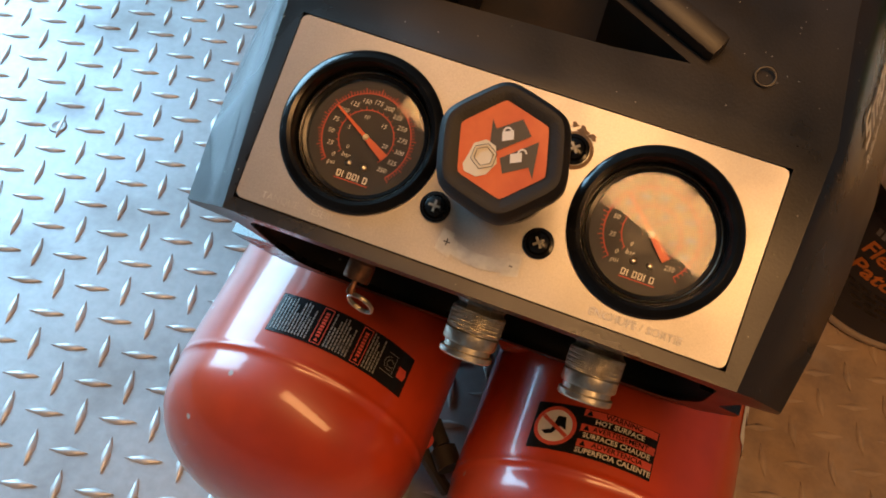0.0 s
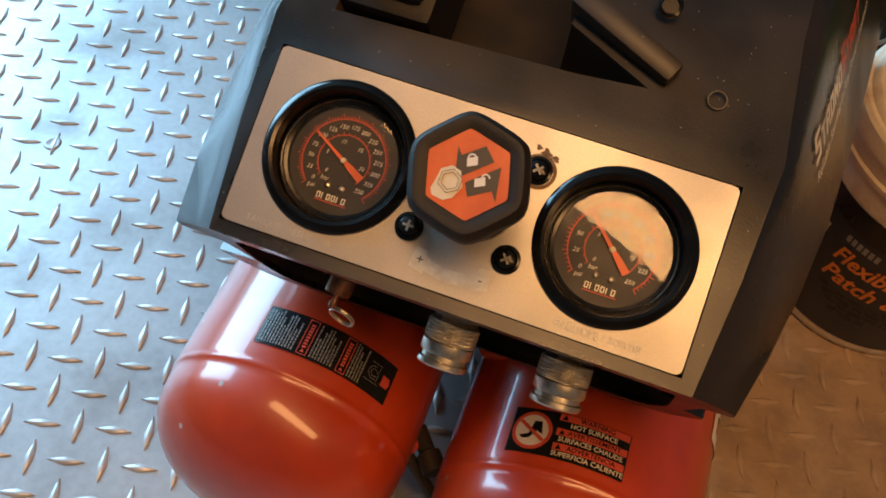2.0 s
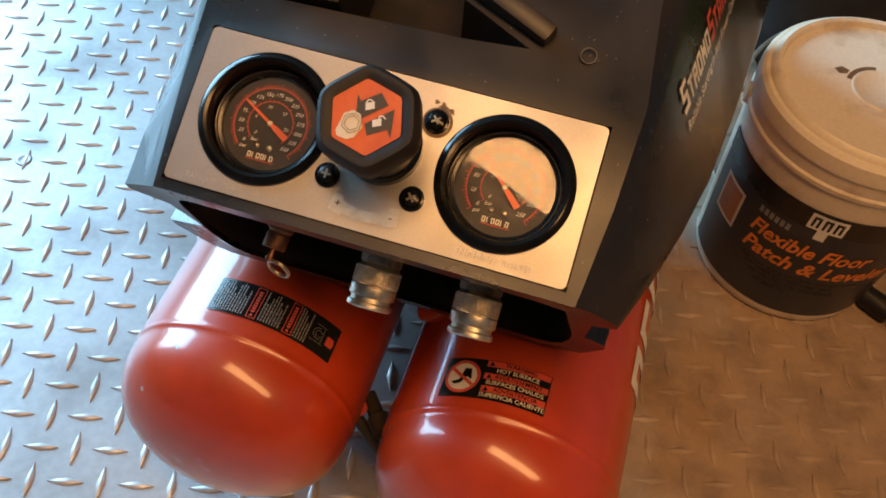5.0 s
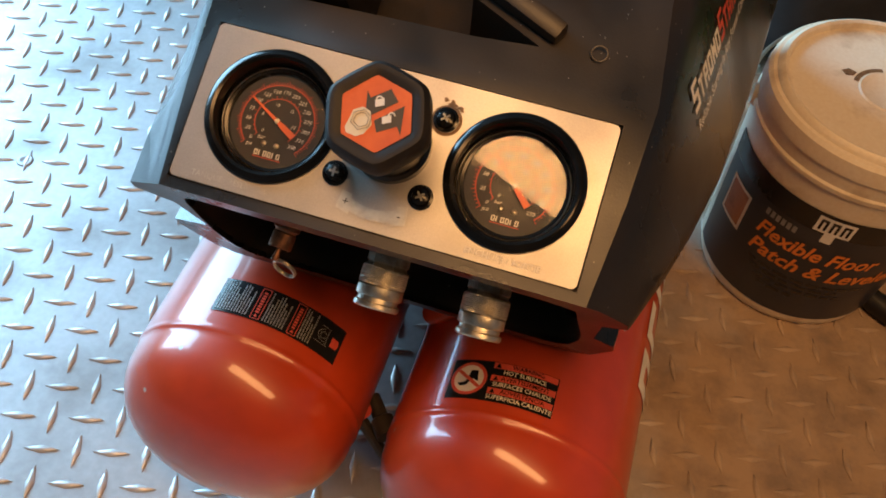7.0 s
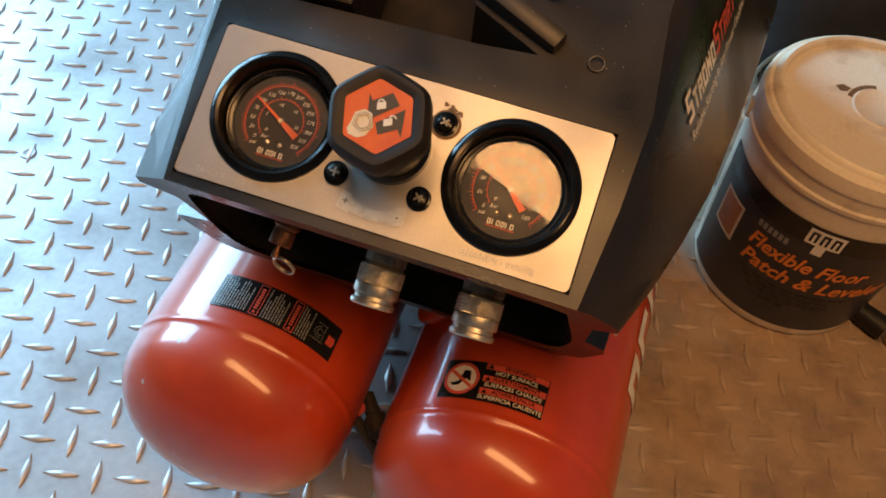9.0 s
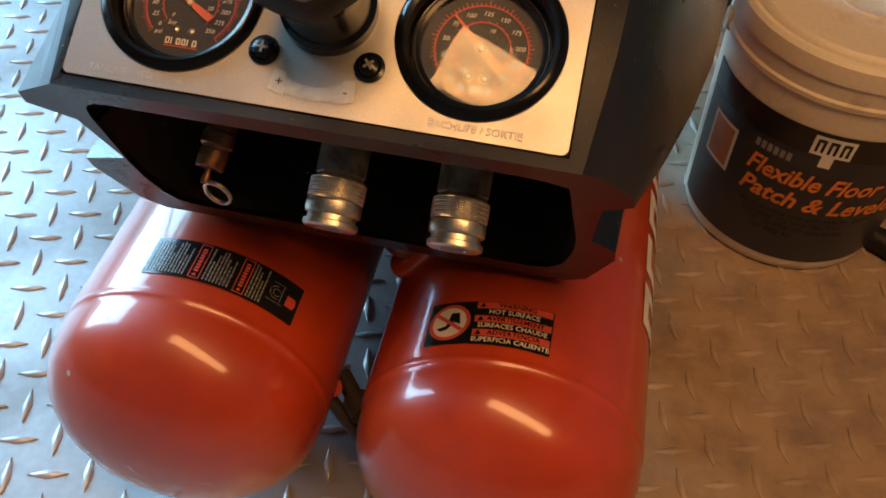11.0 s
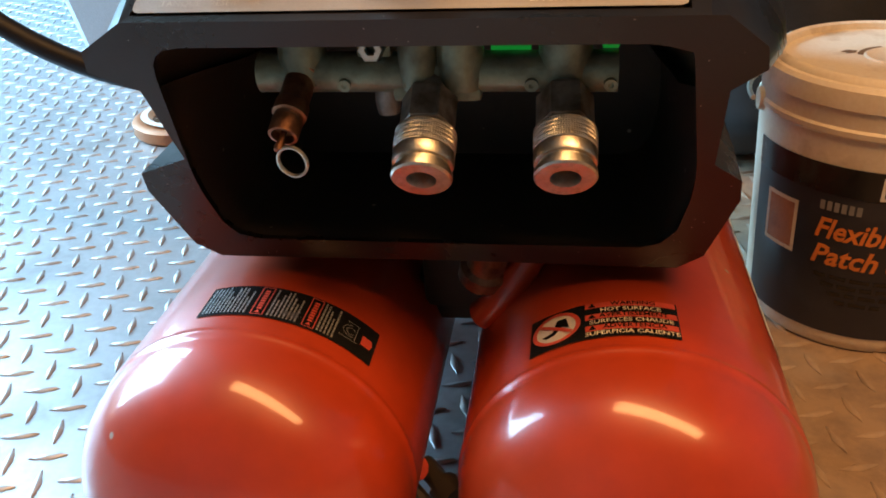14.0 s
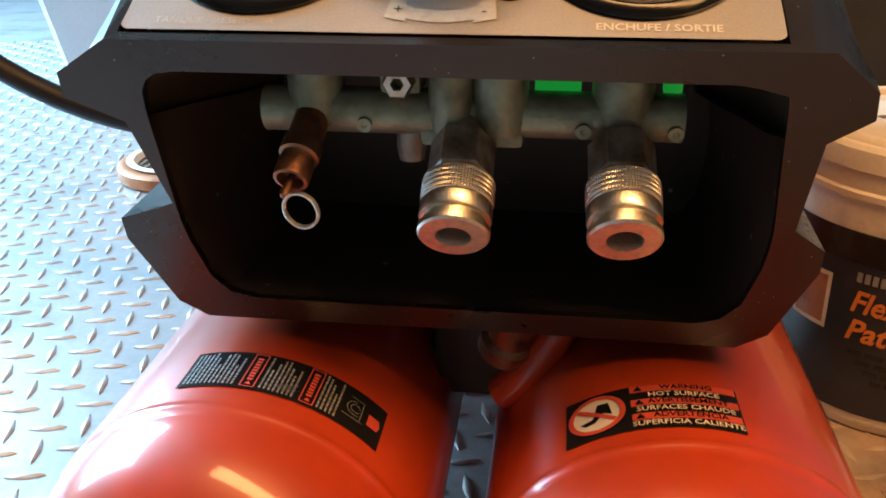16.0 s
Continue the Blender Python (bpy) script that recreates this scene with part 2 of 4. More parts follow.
def tube(points, radius, n=10, closed=False):
    """A round bar along a chain of points."""
    pts = [Vector(p) for p in points]
    bm = bmesh.new()
    rings = []
    for i, p in enumerate(pts):
        a = pts[i - 1] if i or closed else p
        b = pts[(i + 1) % len(pts)] if i + 1 < len(pts) or closed else p
        d = (b - a).normalized()
        side = d.cross(Vector((0.13, 0.21, 0.97))).normalized()
        up = side.cross(d)
        rings.append([bm.verts.new(p + radius * (math.cos(2 * math.pi * k / n) * side + math.sin(2 * math.pi * k / n) * up)) for k in range(n)])
    for a, b in list(zip(rings, rings[1:])) + ([(rings[-1], rings[0])] if closed else []):
        for k in range(n):
            bm.faces.new((a[k], a[(k + 1) % n], b[(k + 1) % n], b[k]))
    if not closed:
        bm.faces.new(rings[0])
        bm.faces.new(rings[-1])
    return bm


def bezier(p0, p1, p2, p3, n=24):
    p0, p1, p2, p3 = map(Vector, (p0, p1, p2, p3))
    return [(1 - t) ** 3 * p0 + 3 * t * (1 - t) ** 2 * p1 + 3 * t * t * (1 - t) * p2 + t ** 3 * p3 for t in (i / n for i in range(n + 1))]


def merge(*bms):
    out = bmesh.new()
    for b in bms:
        me = bpy.data.meshes.new("tmp")
        b.to_mesh(me)
        b.free()
        out.from_mesh(me)
        bpy.data.meshes.remove(me)
    return out


def text_bm(words, size, m=None, align="CENTER", shear=0.0, stretch=1.0, bold=0.0):
    """Flat lettering in xy, a hair thick."""
    cu = bpy.data.curves.new("words", "FONT")
    cu.body, cu.size, cu.align_x, cu.align_y, cu.shear, cu.resolution_u = words, size, align, "CENTER", shear, 2
    cu.offset = bold
    ob = bpy.data.objects.new("words", cu)
    scene.collection.objects.link(ob)
    dg = bpy.context.evaluated_depsgraph_get()
    me = bpy.data.meshes.new_from_object(ob.evaluated_get(dg))
    bpy.data.objects.remove(ob)
    bm = bmesh.new()
    bm.from_mesh(me)
    bpy.data.meshes.remove(me)
    bm.transform(Matrix.Diagonal((stretch, 1, 1, 1)))
    if m:
        bm.transform(m)
    return bm


def rect(x0, x1, y0, y1, z=0.0, nx=1, ny=1):
    bm = bmesh.new()
    g = [[bm.verts.new((x0 + (x1 - x0) * i / nx, y0 + (y1 - y0) * j / ny, z)) for i in range(nx + 1)] for j in range(ny + 1)]
    for j in range(ny):
        for i in range(nx):
            bm.faces.new((g[j][i], g[j][i + 1], g[j + 1][i + 1], g[j + 1][i]))
    return bm


def disc(r0, r1, a0=0.0, a1=360.0, n=48, cx=0.0, cy=0.0, z=0.0):
    """A flat ring or arc; angles in degrees, anticlockwise from x."""
    bm = bmesh.new()
    rows = []
    for k in range(n + 1):
        a = radians(a0 + (a1 - a0) * k / n)
        rows.append([bm.verts.new((cx + r * math.cos(a), cy + r * math.sin(a), z)) for r in (r0, r1)])
    for a, b in zip(rows, rows[1:]):
        bm.faces.new((a[0], a[1], b[1], b[0]))
    bmesh.ops.remove_doubles(bm, verts=bm.verts, dist=1e-7)
    return bm


def shift(x, y, z=0.0, turn=0.0):
    return pose(x, y, z, 0, 0, turn)


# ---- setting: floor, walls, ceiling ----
floor = tagged(finish("floor", box(-2.5, 2.3, -2.2, 2.8, -0.06, 0.0), PLATE, smooth=False), "worn grey steel tread plate floor with dirt, browner to the right", "floor", kind="structure")

# raised lozenges of the tread plate, in a basket weave
PITCH, TURN_DEG = 0.0281, 15.2
cr, sr = math.cos(radians(TURN_DEG)), math.sin(radians(TURN_DEG))
verts, faces = [], []
LUG = [(-1, 0, 0), (-0.42, -0.58, 0), (0.0, -1, 0), (0.42, -0.58, 0), (1, 0, 0), (0.42, 0.58, 0), (0, 1, 0), (-0.42, 0.58, 0), (-0.72, 0, 1), (0, -0.38, 1), (0.72, 0, 1), (0, 0.38, 1)]
LUGF = [(0, 1, 8), (1, 2, 9, 8), (2, 3, 10, 9), (3, 4, 10), (4, 5, 10), (5, 6, 11, 10), (6, 7, 8, 11), (7, 0, 8), (8, 9, 10, 11)]
for i in range(-60, 61):
    for j in range(-60, 61):
        gx = -0.377 + PITCH * (i * cr - j * sr)
        gy = 0.157 + PITCH * (i * sr + j * cr)
        if not (-1.5 < gx < 1.1 and -0.45 < gy < 1.9):
            continue
        q = len(verts)
        for a, b, c in LUG:
            lx, ly = a * 0.0150, b * 0.0036
            if (i + j) % 2:
                lx, ly = -ly, lx
            verts.append((gx + lx * cr - ly * sr, gy + lx * sr + ly * cr, 0.0003 + 0.0018 * c))
        faces += [tuple(q + k for k in f) for f in LUGF]
me = bpy.data.meshes.new("tread_lozenges")
me.from_pydata(verts, [], faces)
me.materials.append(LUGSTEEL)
me.shade_smooth()
me.set_sharp_from_angle(angle=radians(50))
lugs = tagged(new("tread_lozenges", me), kind="stuff")
lugs.parent = floor


def slab(name, *a, mat=WALL):
    return tagged(finish(name, box(*a), mat, smooth=False), kind="structure", label="plain painted wall", category="wall")


slab("wall_north", -2.5, 2.3, 2.8, 2.9, 0, 2.4)
slab("wall_south", -2.5, 2.3, -2.3, -2.2, 0, 2.4)
slab("wall_east", 2.2, 2.3, -2.2, 2.8, 0, 2.4)
slab("wall_west_front", -2.5, -2.4, -2.2, 0.25, 0, 2.4)
slab("wall_west_back", -2.5, -2.4, 2.05, 2.8, 0, 2.4)
slab("wall_west_header", -2.5, -2.4, 0.25, 2.05, 2.1, 2.4)
tagged(finish("ceiling", box(-2.5, 2.3, -2.3, 2.9, 2.4, 2.5), CEIL, smooth=False), "plain ceiling", "ceiling", kind="structure")
tagged(finish("ground", box(-60, -2.5, -60, 60, -0.3, -0.2), WALL, smooth=False), "plain ground outside the open door", "ground", kind="structure")
lamp = empty("ceiling_lamp", "long warm ceiling lamp in a shallow metal tray", "lamp", (0.71, -0.645, 2.2))
lamp.rotation_euler = (0, 0, radians(-23))
part("tray", merge(box(-1.16, 1.16, -0.235, 0.235, 0.03, 0.2, 0.006), box(-1.16, 1.16, 0.205, 0.235, -0.02, 0.03), box(-1.16, 1.16, -0.235, -0.205, -0.02, 0.03), box(-1.16, -1.13, -0.205, 0.205, -0.02, 0.03), box(1.13, 1.16, -0.205, 0.205, -0.02, 0.03)), CAST, lamp)

# ---- the air compressor ----
comp = empty("air_compressor", "portable twin-tank air compressor with black plastic housing and orange tanks", "air compressor")
PANEL = Matrix(((1, 0, 0, 0), (0, 0.868, -0.4965, 0), (0, 0.4965, 0.868, 0.346), (0, 0, 0, 1)))
CX = 0.002


def mirror(right):
    """Close a half outline, given from the top middle down to the bottom middle; the warm side is a little fuller."""
    full = {0.112: 0.119, 0.1075: 0.1195, 0.1032: 0.1065, 0.1065: 0.1125, 0.1072: 0.1132, 0.1070: 0.1130, 0.1040: 0.1100, 0.1025: 0.1055, 0.1012: 0.1045, 0.0985: 0.1035, 0.0885: 0.0945}
    return [(full.get(x, x), z) for x, z in right] + [(-x, z) for x, z in reversed(right[1:-1])]


def face_point(x, z):
    return (x + CX, (0.33 - z) * 0.45, z)


OUTER = [(0, 0.3445), (0.092, 0.3445), (0.1, 0.3445), (0.107, 0.3445), (0.1285, 0.332), (0.1305, 0.3225), (0.112, 0.3135), (0.1075, 0.277), (0.132, 0.268), (0.1335, 0.257), (0.124, 0.2205), (0.113, 0.2115), (0.1, 0.2115), (0, 0.2125)]
INNER = [(0, 0.3335), (0.088, 0.3335), (0.0945, 0.3325), (0.0985, 0.3300), (0.1012, 0.3260), (0.1025, 0.3200), (0.1032, 0.3135), (0.1065, 0.277), (0.1072, 0.268), (0.1070, 0.257), (0.1040, 0.2375), (0.0985, 0.2285), (0.0885, 0.2253), (0, 0.2250)]


# front frame round the opening
front = [face_point(x, z) for x, z in mirror(OUTER)]
inner = [face_point(x, z) for x, z in mirror(INNER)]
deep = [(CX + (x - CX) * 0.97, 0.15, 0.225 + (z - 0.225) * 0.98 + 0.004) for x, y, z in inner]
back_lip = [(x, y + 0.004, z) for x, y, z in inner]
bm = bmesh.new()
R = [[bm.verts.new(p) for p in ring] for ring in (front, inner, back_lip)]
n = len(front)
for a, b in zip(R, R[1:]):
    for k in range(n):
        bm.faces.new((a[k], a[(k + 1) % n], b[(k + 1) % n], b[k]))
part("front_frame", bm, BLACK, comp)
part("recess", loft([back_lip, deep], caps=(False, True)), DARK, comp, "dark hollow behind the front opening")


# upper cover: flanks and top, running back and widening
def cover_section(y, ztop, p, zt, w, lip=0.009):
    k = min(1.0, max(0.0, (y - 0.05) / 0.08))
    dx, dz = (w - p), (ztop - zt)
    right = [(p, ztop), (p + 0.006 * k + 0.04 * dx, ztop - 0.0015 * k - 0.04 * dz), (p + 0.008 * k + 0.12 * dx, ztop - 0.005 * k - 0.12 * dz), (p + 0.007 * k + 0.3 * dx, ztop - 0.006 * k - 0.3 * dz),
             (w, zt), (w + 0.002, zt - lip), (w - 0.017, zt - lip - 0.009), (0.1, zt - lip - 0.006)]
    return right


SECT = [(0.0, 0.3445, 0.107, 0.332, 0.1285), (0.04, 0.3665, 0.1125, 0.327, 0.141), (0.085, 0.391, 0.115, 0.319, 0.1535), (0.14, 0.411, 0.109, 0.311, 0.166), (0.22, 0.426, 0.110, 0.304, 0.178), (0.36, 0.433, 0.118, 0.30, 0.194), (0.40, 0.43, 0.115, 0.30, 0.19)]
for side in (1, -1):
    secs = []
    for y, ztop, p, zt, w in SECT:
        sec = cover_section(y, ztop, p, zt, w)
        if y == 0.0:
            secs.append([(side * x + CX, face_point(x, z)[1], z) for x, z in sec])
        else:
            secs.append([(side * x + CX, y, z) for x, z in sec])
    part("side_flank", loft(secs, closed=False), BLACK, comp)
# top skin with an opening for the gauge plate
X0, X1 = 0.1033, 0.1033
bm = bmesh.new()


def quad(*pts):
    bm.faces.new([bm.verts.new(p) for p in pts])


def on_panel(u, v, w=0.0):
    return PANEL @ Vector((u, v, w))


for side in (1, -1):
    prev = None
    for (y, ztop, p, zt, w), v in zip(SECT[:3], (-0.0006, 0.042, 0.0818)):
        a = Vector((side * p + CX, face_point(0, ztop)[1] if y == 0 else y, ztop))
        b = on_panel(side * X0, v, 0.0)
        if prev:
            quad(prev[0], a, b, prev[1])
        prev = (a, b)
lipf = [Vector((s * SECT[0][2] + CX, face_point(0, 0.3445)[1], 0.3445)) for s in (-1, 1)]
quad(lipf[0], lipf[1], on_panel(X0, -0.0006), on_panel(-X0, -0.0006))
rim = [on_panel(-X0, -0.0006), on_panel(X0, -0.0006), on_panel(X0, 0.0818), on_panel(-X0, 0.0818)]
low = [on_panel(-X0, -0.0006, -0.004), on_panel(X0, -0.0006, -0.004), on_panel(X0, 0.0818, -0.004), on_panel(-X0, 0.0818, -0.004)]
for k in range(4):
    quad(rim[k], rim[(k + 1) % 4], low[(k + 1) % 4], low[k])
quad(on_panel(-X0, 0.0818), on_panel(X0, 0.0818), Vector((SECT[2][2] + CX, 0.085, 0.391)), Vector((-SECT[2][2] + CX, 0.085, 0.391)))
def top_height(y):
    for (y0, z0, *_), (y1, z1, *_) in zip(SECT, SECT[1:]):
        if y0 <= y <= y1:
            return z0 + (z1 - z0) * (y - y0) / (y1 - y0)


def top_edge(y):
    for (y0, z0, p0, *_), (y1, z1, p1, *_) in zip(SECT, SECT[1:]):
        if y0 <= y <= y1:
            return p0 + (p1 - p0) * (y - y0) / (y1 - y0)


ROWY = (0.085, 0.093, 0.118, 0.14, 0.22, 0.30, 0.36, 0.40)
for y0, y1 in zip(ROWY, ROWY[1:]):
    cols0 = [-top_edge(y0), -0.09, 0.012, 0.058, top_edge(y0)]
    cols1 = [-top_edge(y1), -0.09, 0.012, 0.058, top_edge(y1)]
    for k in range(4):
        if 0.09 < y0 < 0.29 and (k == 1 or (k == 2 and y0 < 0.1)):
            continue
        quad((cols0[k] + CX, y0, top_height(y0)), (cols0[k + 1] + CX, y0, top_height(y0)), (cols1[k + 1] + CX, y1, top_height(y1)), (cols1[k] + CX, y1, top_height(y1)))
for patch in (((-0.09, 0.093), (0.058, 0.093), (0.052, 0.100), (0.02, 0.097)), ((0.058, 0.093), (0.058, 0.118), (0.012, 0.118), (0.052, 0.100))):
    bm.faces.new([bm.verts.new((x_ + CX, y_, top_height(y_))) for x_, y_ in patch])
bmesh.ops.remove_doubles(bm, verts=bm.verts, dist=0.0002)
part("top_cover", bm, BLACK, comp)
PK = [(-0.09, 0.093), (0.02, 0.097), (0.052, 0.100), (0.012, 0.118), (0.012, 0.14), (0.012, 0.22), (0.012, 0.30), (-0.09, 0.30), (-0.09, 0.22), (-0.09, 0.14), (-0.09, 0.118)]
part("handle_pocket", loft([[(x_ + CX, y_, top_height(y_)) for x_, y_ in PK], [(x_ * 0.98 + CX, 0.097 + (y_ - 0.093) * 0.97, top_height(y_) - 0.004) for x_, y_ in PK],
                            [(x_ * 0.94 + CX, 0.103 + (y_ - 0.093) * 0.93, 0.352) for x_, y_ in PK]], caps=(False, True)), DARK, comp, "dark grip pocket")
y, z1, p1, zt, w1 = SECT[-1]
part("rear_wall", loft([[(-w1 + CX, 0.40, 0.21), (w1 + CX, 0.40, 0.21), (w1 + CX, 0.40, zt), (p1 + CX, 0.40, z1), (-p1 + CX, 0.40, z1), (-w1 + CX, 0.40, zt)],
                        [(-w1 + CX, 0.41, 0.21), (w1 + CX, 0.41, 0.21), (w1 + CX, 0.41, zt), (p1 + CX, 0.41, z1), (-p1 + CX, 0.41, z1), (-w1 + CX, 0.41, zt)]]), BLACK, comp)
# lower shroud
low_half = [(0.1075, 0.277), (0.132, 0.268), (0.1335, 0.257), (0.124, 0.2205), (0.113, 0.2115), (0, 0.2125)]
ring = [(0.1195 if x == 0.1075 else x, z) for x, z in low_half] + [(-x, z) for x, z in reversed(low_half[:-1])]
secs = [[face_point(x, z) for x, z in ring]]
for y, k, dz in ((0.07, 1.02, 0.0), (0.2, 1.06, -0.002), (0.4, 1.1, -0.004)):
    secs.append([(x * k + CX, y + (0.28 - z) * 0.1, z + dz) for x, z in ring])
part("lower_shroud", loft(secs, closed=False), BLACK, comp)
# inner flank between shroud and cover, seen in the notch
for a_, b_ in ((0.1195, 0.119), (-0.1075, -0.112)):
    s_ = 1 if a_ > 0 else -1
    part("inner_flank", loft([[(a_ + CX, 0.024, 0.277), (b_ + CX, 0.0075, 0.3135)], [(s_ * 0.125 + CX, 0.2, 0.277), (s_ * 0.135 + CX, 0.2, 0.31)],
                              [(s_ * 0.13 + CX, 0.4, 0.277), (s_ * 0.16 + CX, 0.4, 0.30)]], closed=False), DARK, comp)

# gauge plate with two round openings
GU, GV, GR = 0.0615, 0.0414, 0.0312
bm = bmesh.new()


def pv(u, v):
    return bm.verts.new(PANEL @ Vector((u, v, 0.0008)))


PW, V0, V1, HS = 0.1025, 0.0, 0.081, 0.0365


def plate_quad(u0, u1, v0, v1):
    bm.faces.new((pv(u0, v0), pv(u1, v0), pv(u1, v1), pv(u0, v1)))


for cu in (-GU, GU):
    N = 64
    sq, ci = [], []
    for k in range(N):
        a = 2 * math.pi * k / N
        c_, s_ = math.cos(a), math.sin(a)
        q = HS / max(abs(c_), abs(s_))
        sq.append(pv(cu + q * c_, GV + q * s_))
        ci.append(pv(cu + GR * c_, GV + GR * s_))
    for k in range(N):
        bm.faces.new((sq[k], sq[(k + 1) % N], ci[(k + 1) % N], ci[k]))
R_ = 0.0030
plate_quad(-PW, -GU - HS, GV - HS, GV + HS)
plate_quad(GU + HS, PW, GV - HS, GV + HS)
plate_quad(-GU + HS, GU - HS, GV - HS, GV + HS)
for v0, v1, edge_v in ((V0, GV - HS, V0), (GV + HS, V1, V1)):
    out_v = v0 if edge_v == V0 else v1
    in_v = v1 if edge_v == V0 else v0
    sgn_v = 1 if edge_v == V0 else -1
    left_arc = [(-PW + R_ - R_ * math.cos(a), out_v + sgn_v * R_ * (1 - math.sin(a))) for a in (radians(15 * k) for k in range(7))]
    outline = [(-PW, in_v)] + left_arc + [(-u, v) for u, v in reversed(left_arc)] + [(PW, in_v)]
    bm.faces.new([pv(u, v) for u, v in (outline if sgn_v > 0 else reversed(outline))])
bmesh.ops.remove_doubles(bm, verts=bm.verts, dist=0.00005)
plate = part("gauge_plate", bm, STEEL, comp, "silver metal gauge plate with worn print", orient=False)
part("plate_backing", box(-0.1035, 0.1035, 0.0, 0.082, -0.0142, -0.0134, m=PANEL), DARK, comp)


SPREAD = Matrix.Diagonal((1.08, 1.08, 1, 1))


def gauge(u, marks, needle, name_label, top, step, bar):
    m = PANEL @ shift(u, GV)
    g = part("pressure_gauge", revolve([(0.0312, -0.013), (0.0312, 0.0008), (0.0338, 0.0010), (0.0341, 0.0020), (0.0326, 0.0036), (0.0305, 0.0042), (0.0290, 0.0036), (0.0283, 0.0012), (0.0280, -0.006), (0.0268, -0.0064), (0.0262, -0.0052), (0.0248, -0.0056), (0.0242, -0.0105), (0.0, -0.0105)], 72, m), GLOSS, comp, name_label)
    part("bezel_line", revolve([(0.0266, -0.0054), (0.0269, -0.0048), (0.0272, -0.0054)], 72, m), CHROME, g, "thin bright ring")
    part("dial", revolve([(0.0247, -0.0098), (0.0, -0.0098)], 48, m), DIAL, g)
    d = -0.0095
    red = [disc(0.0172, 0.01765, -45, 225, 60, z=d), disc(0.0106, 0.0110, -45, 225, 50, z=d)]
    total = len(marks) - 1
    for k in range(total * 5 + 1):
        a = radians(225 - 270 * k / (total * 5))
        t_ = rect(0.0174, 0.0196 if k % 5 == 0 else 0.0188, -0.00016, 0.00016, d)
        t_.transform(Matrix.Rotation(a, 4, "Z"))
        red.append(t_)
    for k in range(bar[0] * 5 + 1):
        a = radians(225 - bar[2] * k / (bar[0] * 5))
        t_ = rect(0.0108, 0.0122 if k % 5 == 0 else 0.0117, -0.00013, 0.00013, d)
        t_.transform(Matrix.Rotation(a, 4, "Z"))
        red.append(t_)
    red.append(rect(-0.0066, 0.0070, -0.0183, -0.0179, d))
    r_ = merge(*red)
    r_.transform(m @ SPREAD)
    tagged(part("scale_marks", r_, RED, g, "red scale lines"), kind="stuff")
    wh = []
    for k, mk in enumerate(marks):
        a = radians(225 - 270 * k / total)
        wh.append(text_bm(mk, 0.0026, shift(0.0142 * math.cos(a), 0.0142 * math.sin(a), d + 0.0001), shear=0.2))
    for k in range(bar[0] + 1):
        a = radians(225 - bar[2] * k / bar[0])
        wh.append(text_bm(str(k * 5), 0.0024, shift(0.0080 * math.cos(a), 0.0080 * math.sin(a), d + 0.0001), shear=0.2))
    wh.append(text_bm("psi", 0.0027, shift(-0.0098, -0.0130, d + 0.0001), shear=0.2))
    wh.append(text_bm("bar", 0.0027, shift(-0.0052, -0.0088, d + 0.0001), shear=0.2))
    # maker's mark as plain strokes
    for k in range(6):
        x = -0.0062 + k * 0.00215
        wh.append(rect(x, x + 0.0005, -0.0174, -0.0148, d + 0.0001))
        if k not in (1, 4):
            wh.append(rect(x, x + 0.0016, -0.0174, -0.0169, d + 0.0001))
            wh.append(rect(x, x + 0.0016, -0.0153, -0.0148, d + 0.0001))
            wh.append(rect(x + 0.0012, x + 0.0017, -0.0172, -0.0150, d + 0.0001))
    w_ = merge(*wh)
    w_.transform(m @ SPREAD)
    tagged(part("numerals", w_, WHITE, g, "white printed numerals"), kind="stuff")
    for x in (-0.0031, 0.0031):
        part("dial_screw", revolve([(0.0, 0.0006), (0.0009, 0.0005), (0.0015, 0.0)], 12, m @ shift(x * 1.08, -0.0123, d)), CHROME, g)
    nd = merge(poly([(-0.0004, 0.0168), (0.0004, 0.0168), (0.0008, 0), (0.0013, -0.004), (0.0016, -0.011), (-0.0016, -0.011), (-0.0013, -0.004), (-0.0008, 0)], 0.0003))
    nd.transform(m @ SPREAD @ shift(0, 0, d + 0.0012, needle))
    part("needle", nd, STICKER, g, "orange-red pointer")
    part("hub", revolve([(0, 0.0024), (0.0011, 0.0022), (0.0014, 0.001), (0.0014, 0)], 16, m @ shift(0, 0, d)), CREAM, g)
    lens = part("lens", revolve([(0.0262, -0.0060), (0.02, -0.0056), (0.01, -0.0053), (0.0, -0.0052)], 64, m), GLASS, g, "clear plastic lens, dusty")
    lens.visible_shadow = False
    return g


gauge(-GU, ["0", "25", "50", "75", "100", "125", "150", "175", "200", "225", "250", "275", "300", "325", "350"], 60, "round black pressure gauge with red scale up to 350", 350, 25, (4, 0, 232))
gauge(GU, ["0", "25", "50", "75", "100", "125", "150", "175", "200", "225", "250"], 46, "round black pressure gauge with red scale up to 250", 250, 25, (3, 0, 230))

# screws in the plate
for su, sv in ((-0.0225, 0.0225), (0.0208, 0.0222), (0.0215, 0.062), (-0.0215, 0.062)):
    m = PANEL @ shift(su, sv, 0.0008, 20 + 900 * su)
    s_ = part("screw", revolve([(0.0062, 0.0), (0.0062, 0.0012), (0.0048, 0.0016), (0.0046, 0.0012), (0.0040, 0.0030), (0.0020, 0.0040), (0.0, 0.0041)], 28, m), GLOSS, comp, "black cross-head screw")
    part("cross_slot", merge(box(-0.0024, 0.0024, -0.0005, 0.0005, 0.0036, 0.0043, m=m), box(-0.0005, 0.0005, -0.0024, 0.0024, 0.0036, 0.0043, m=m)), CAST, s_)

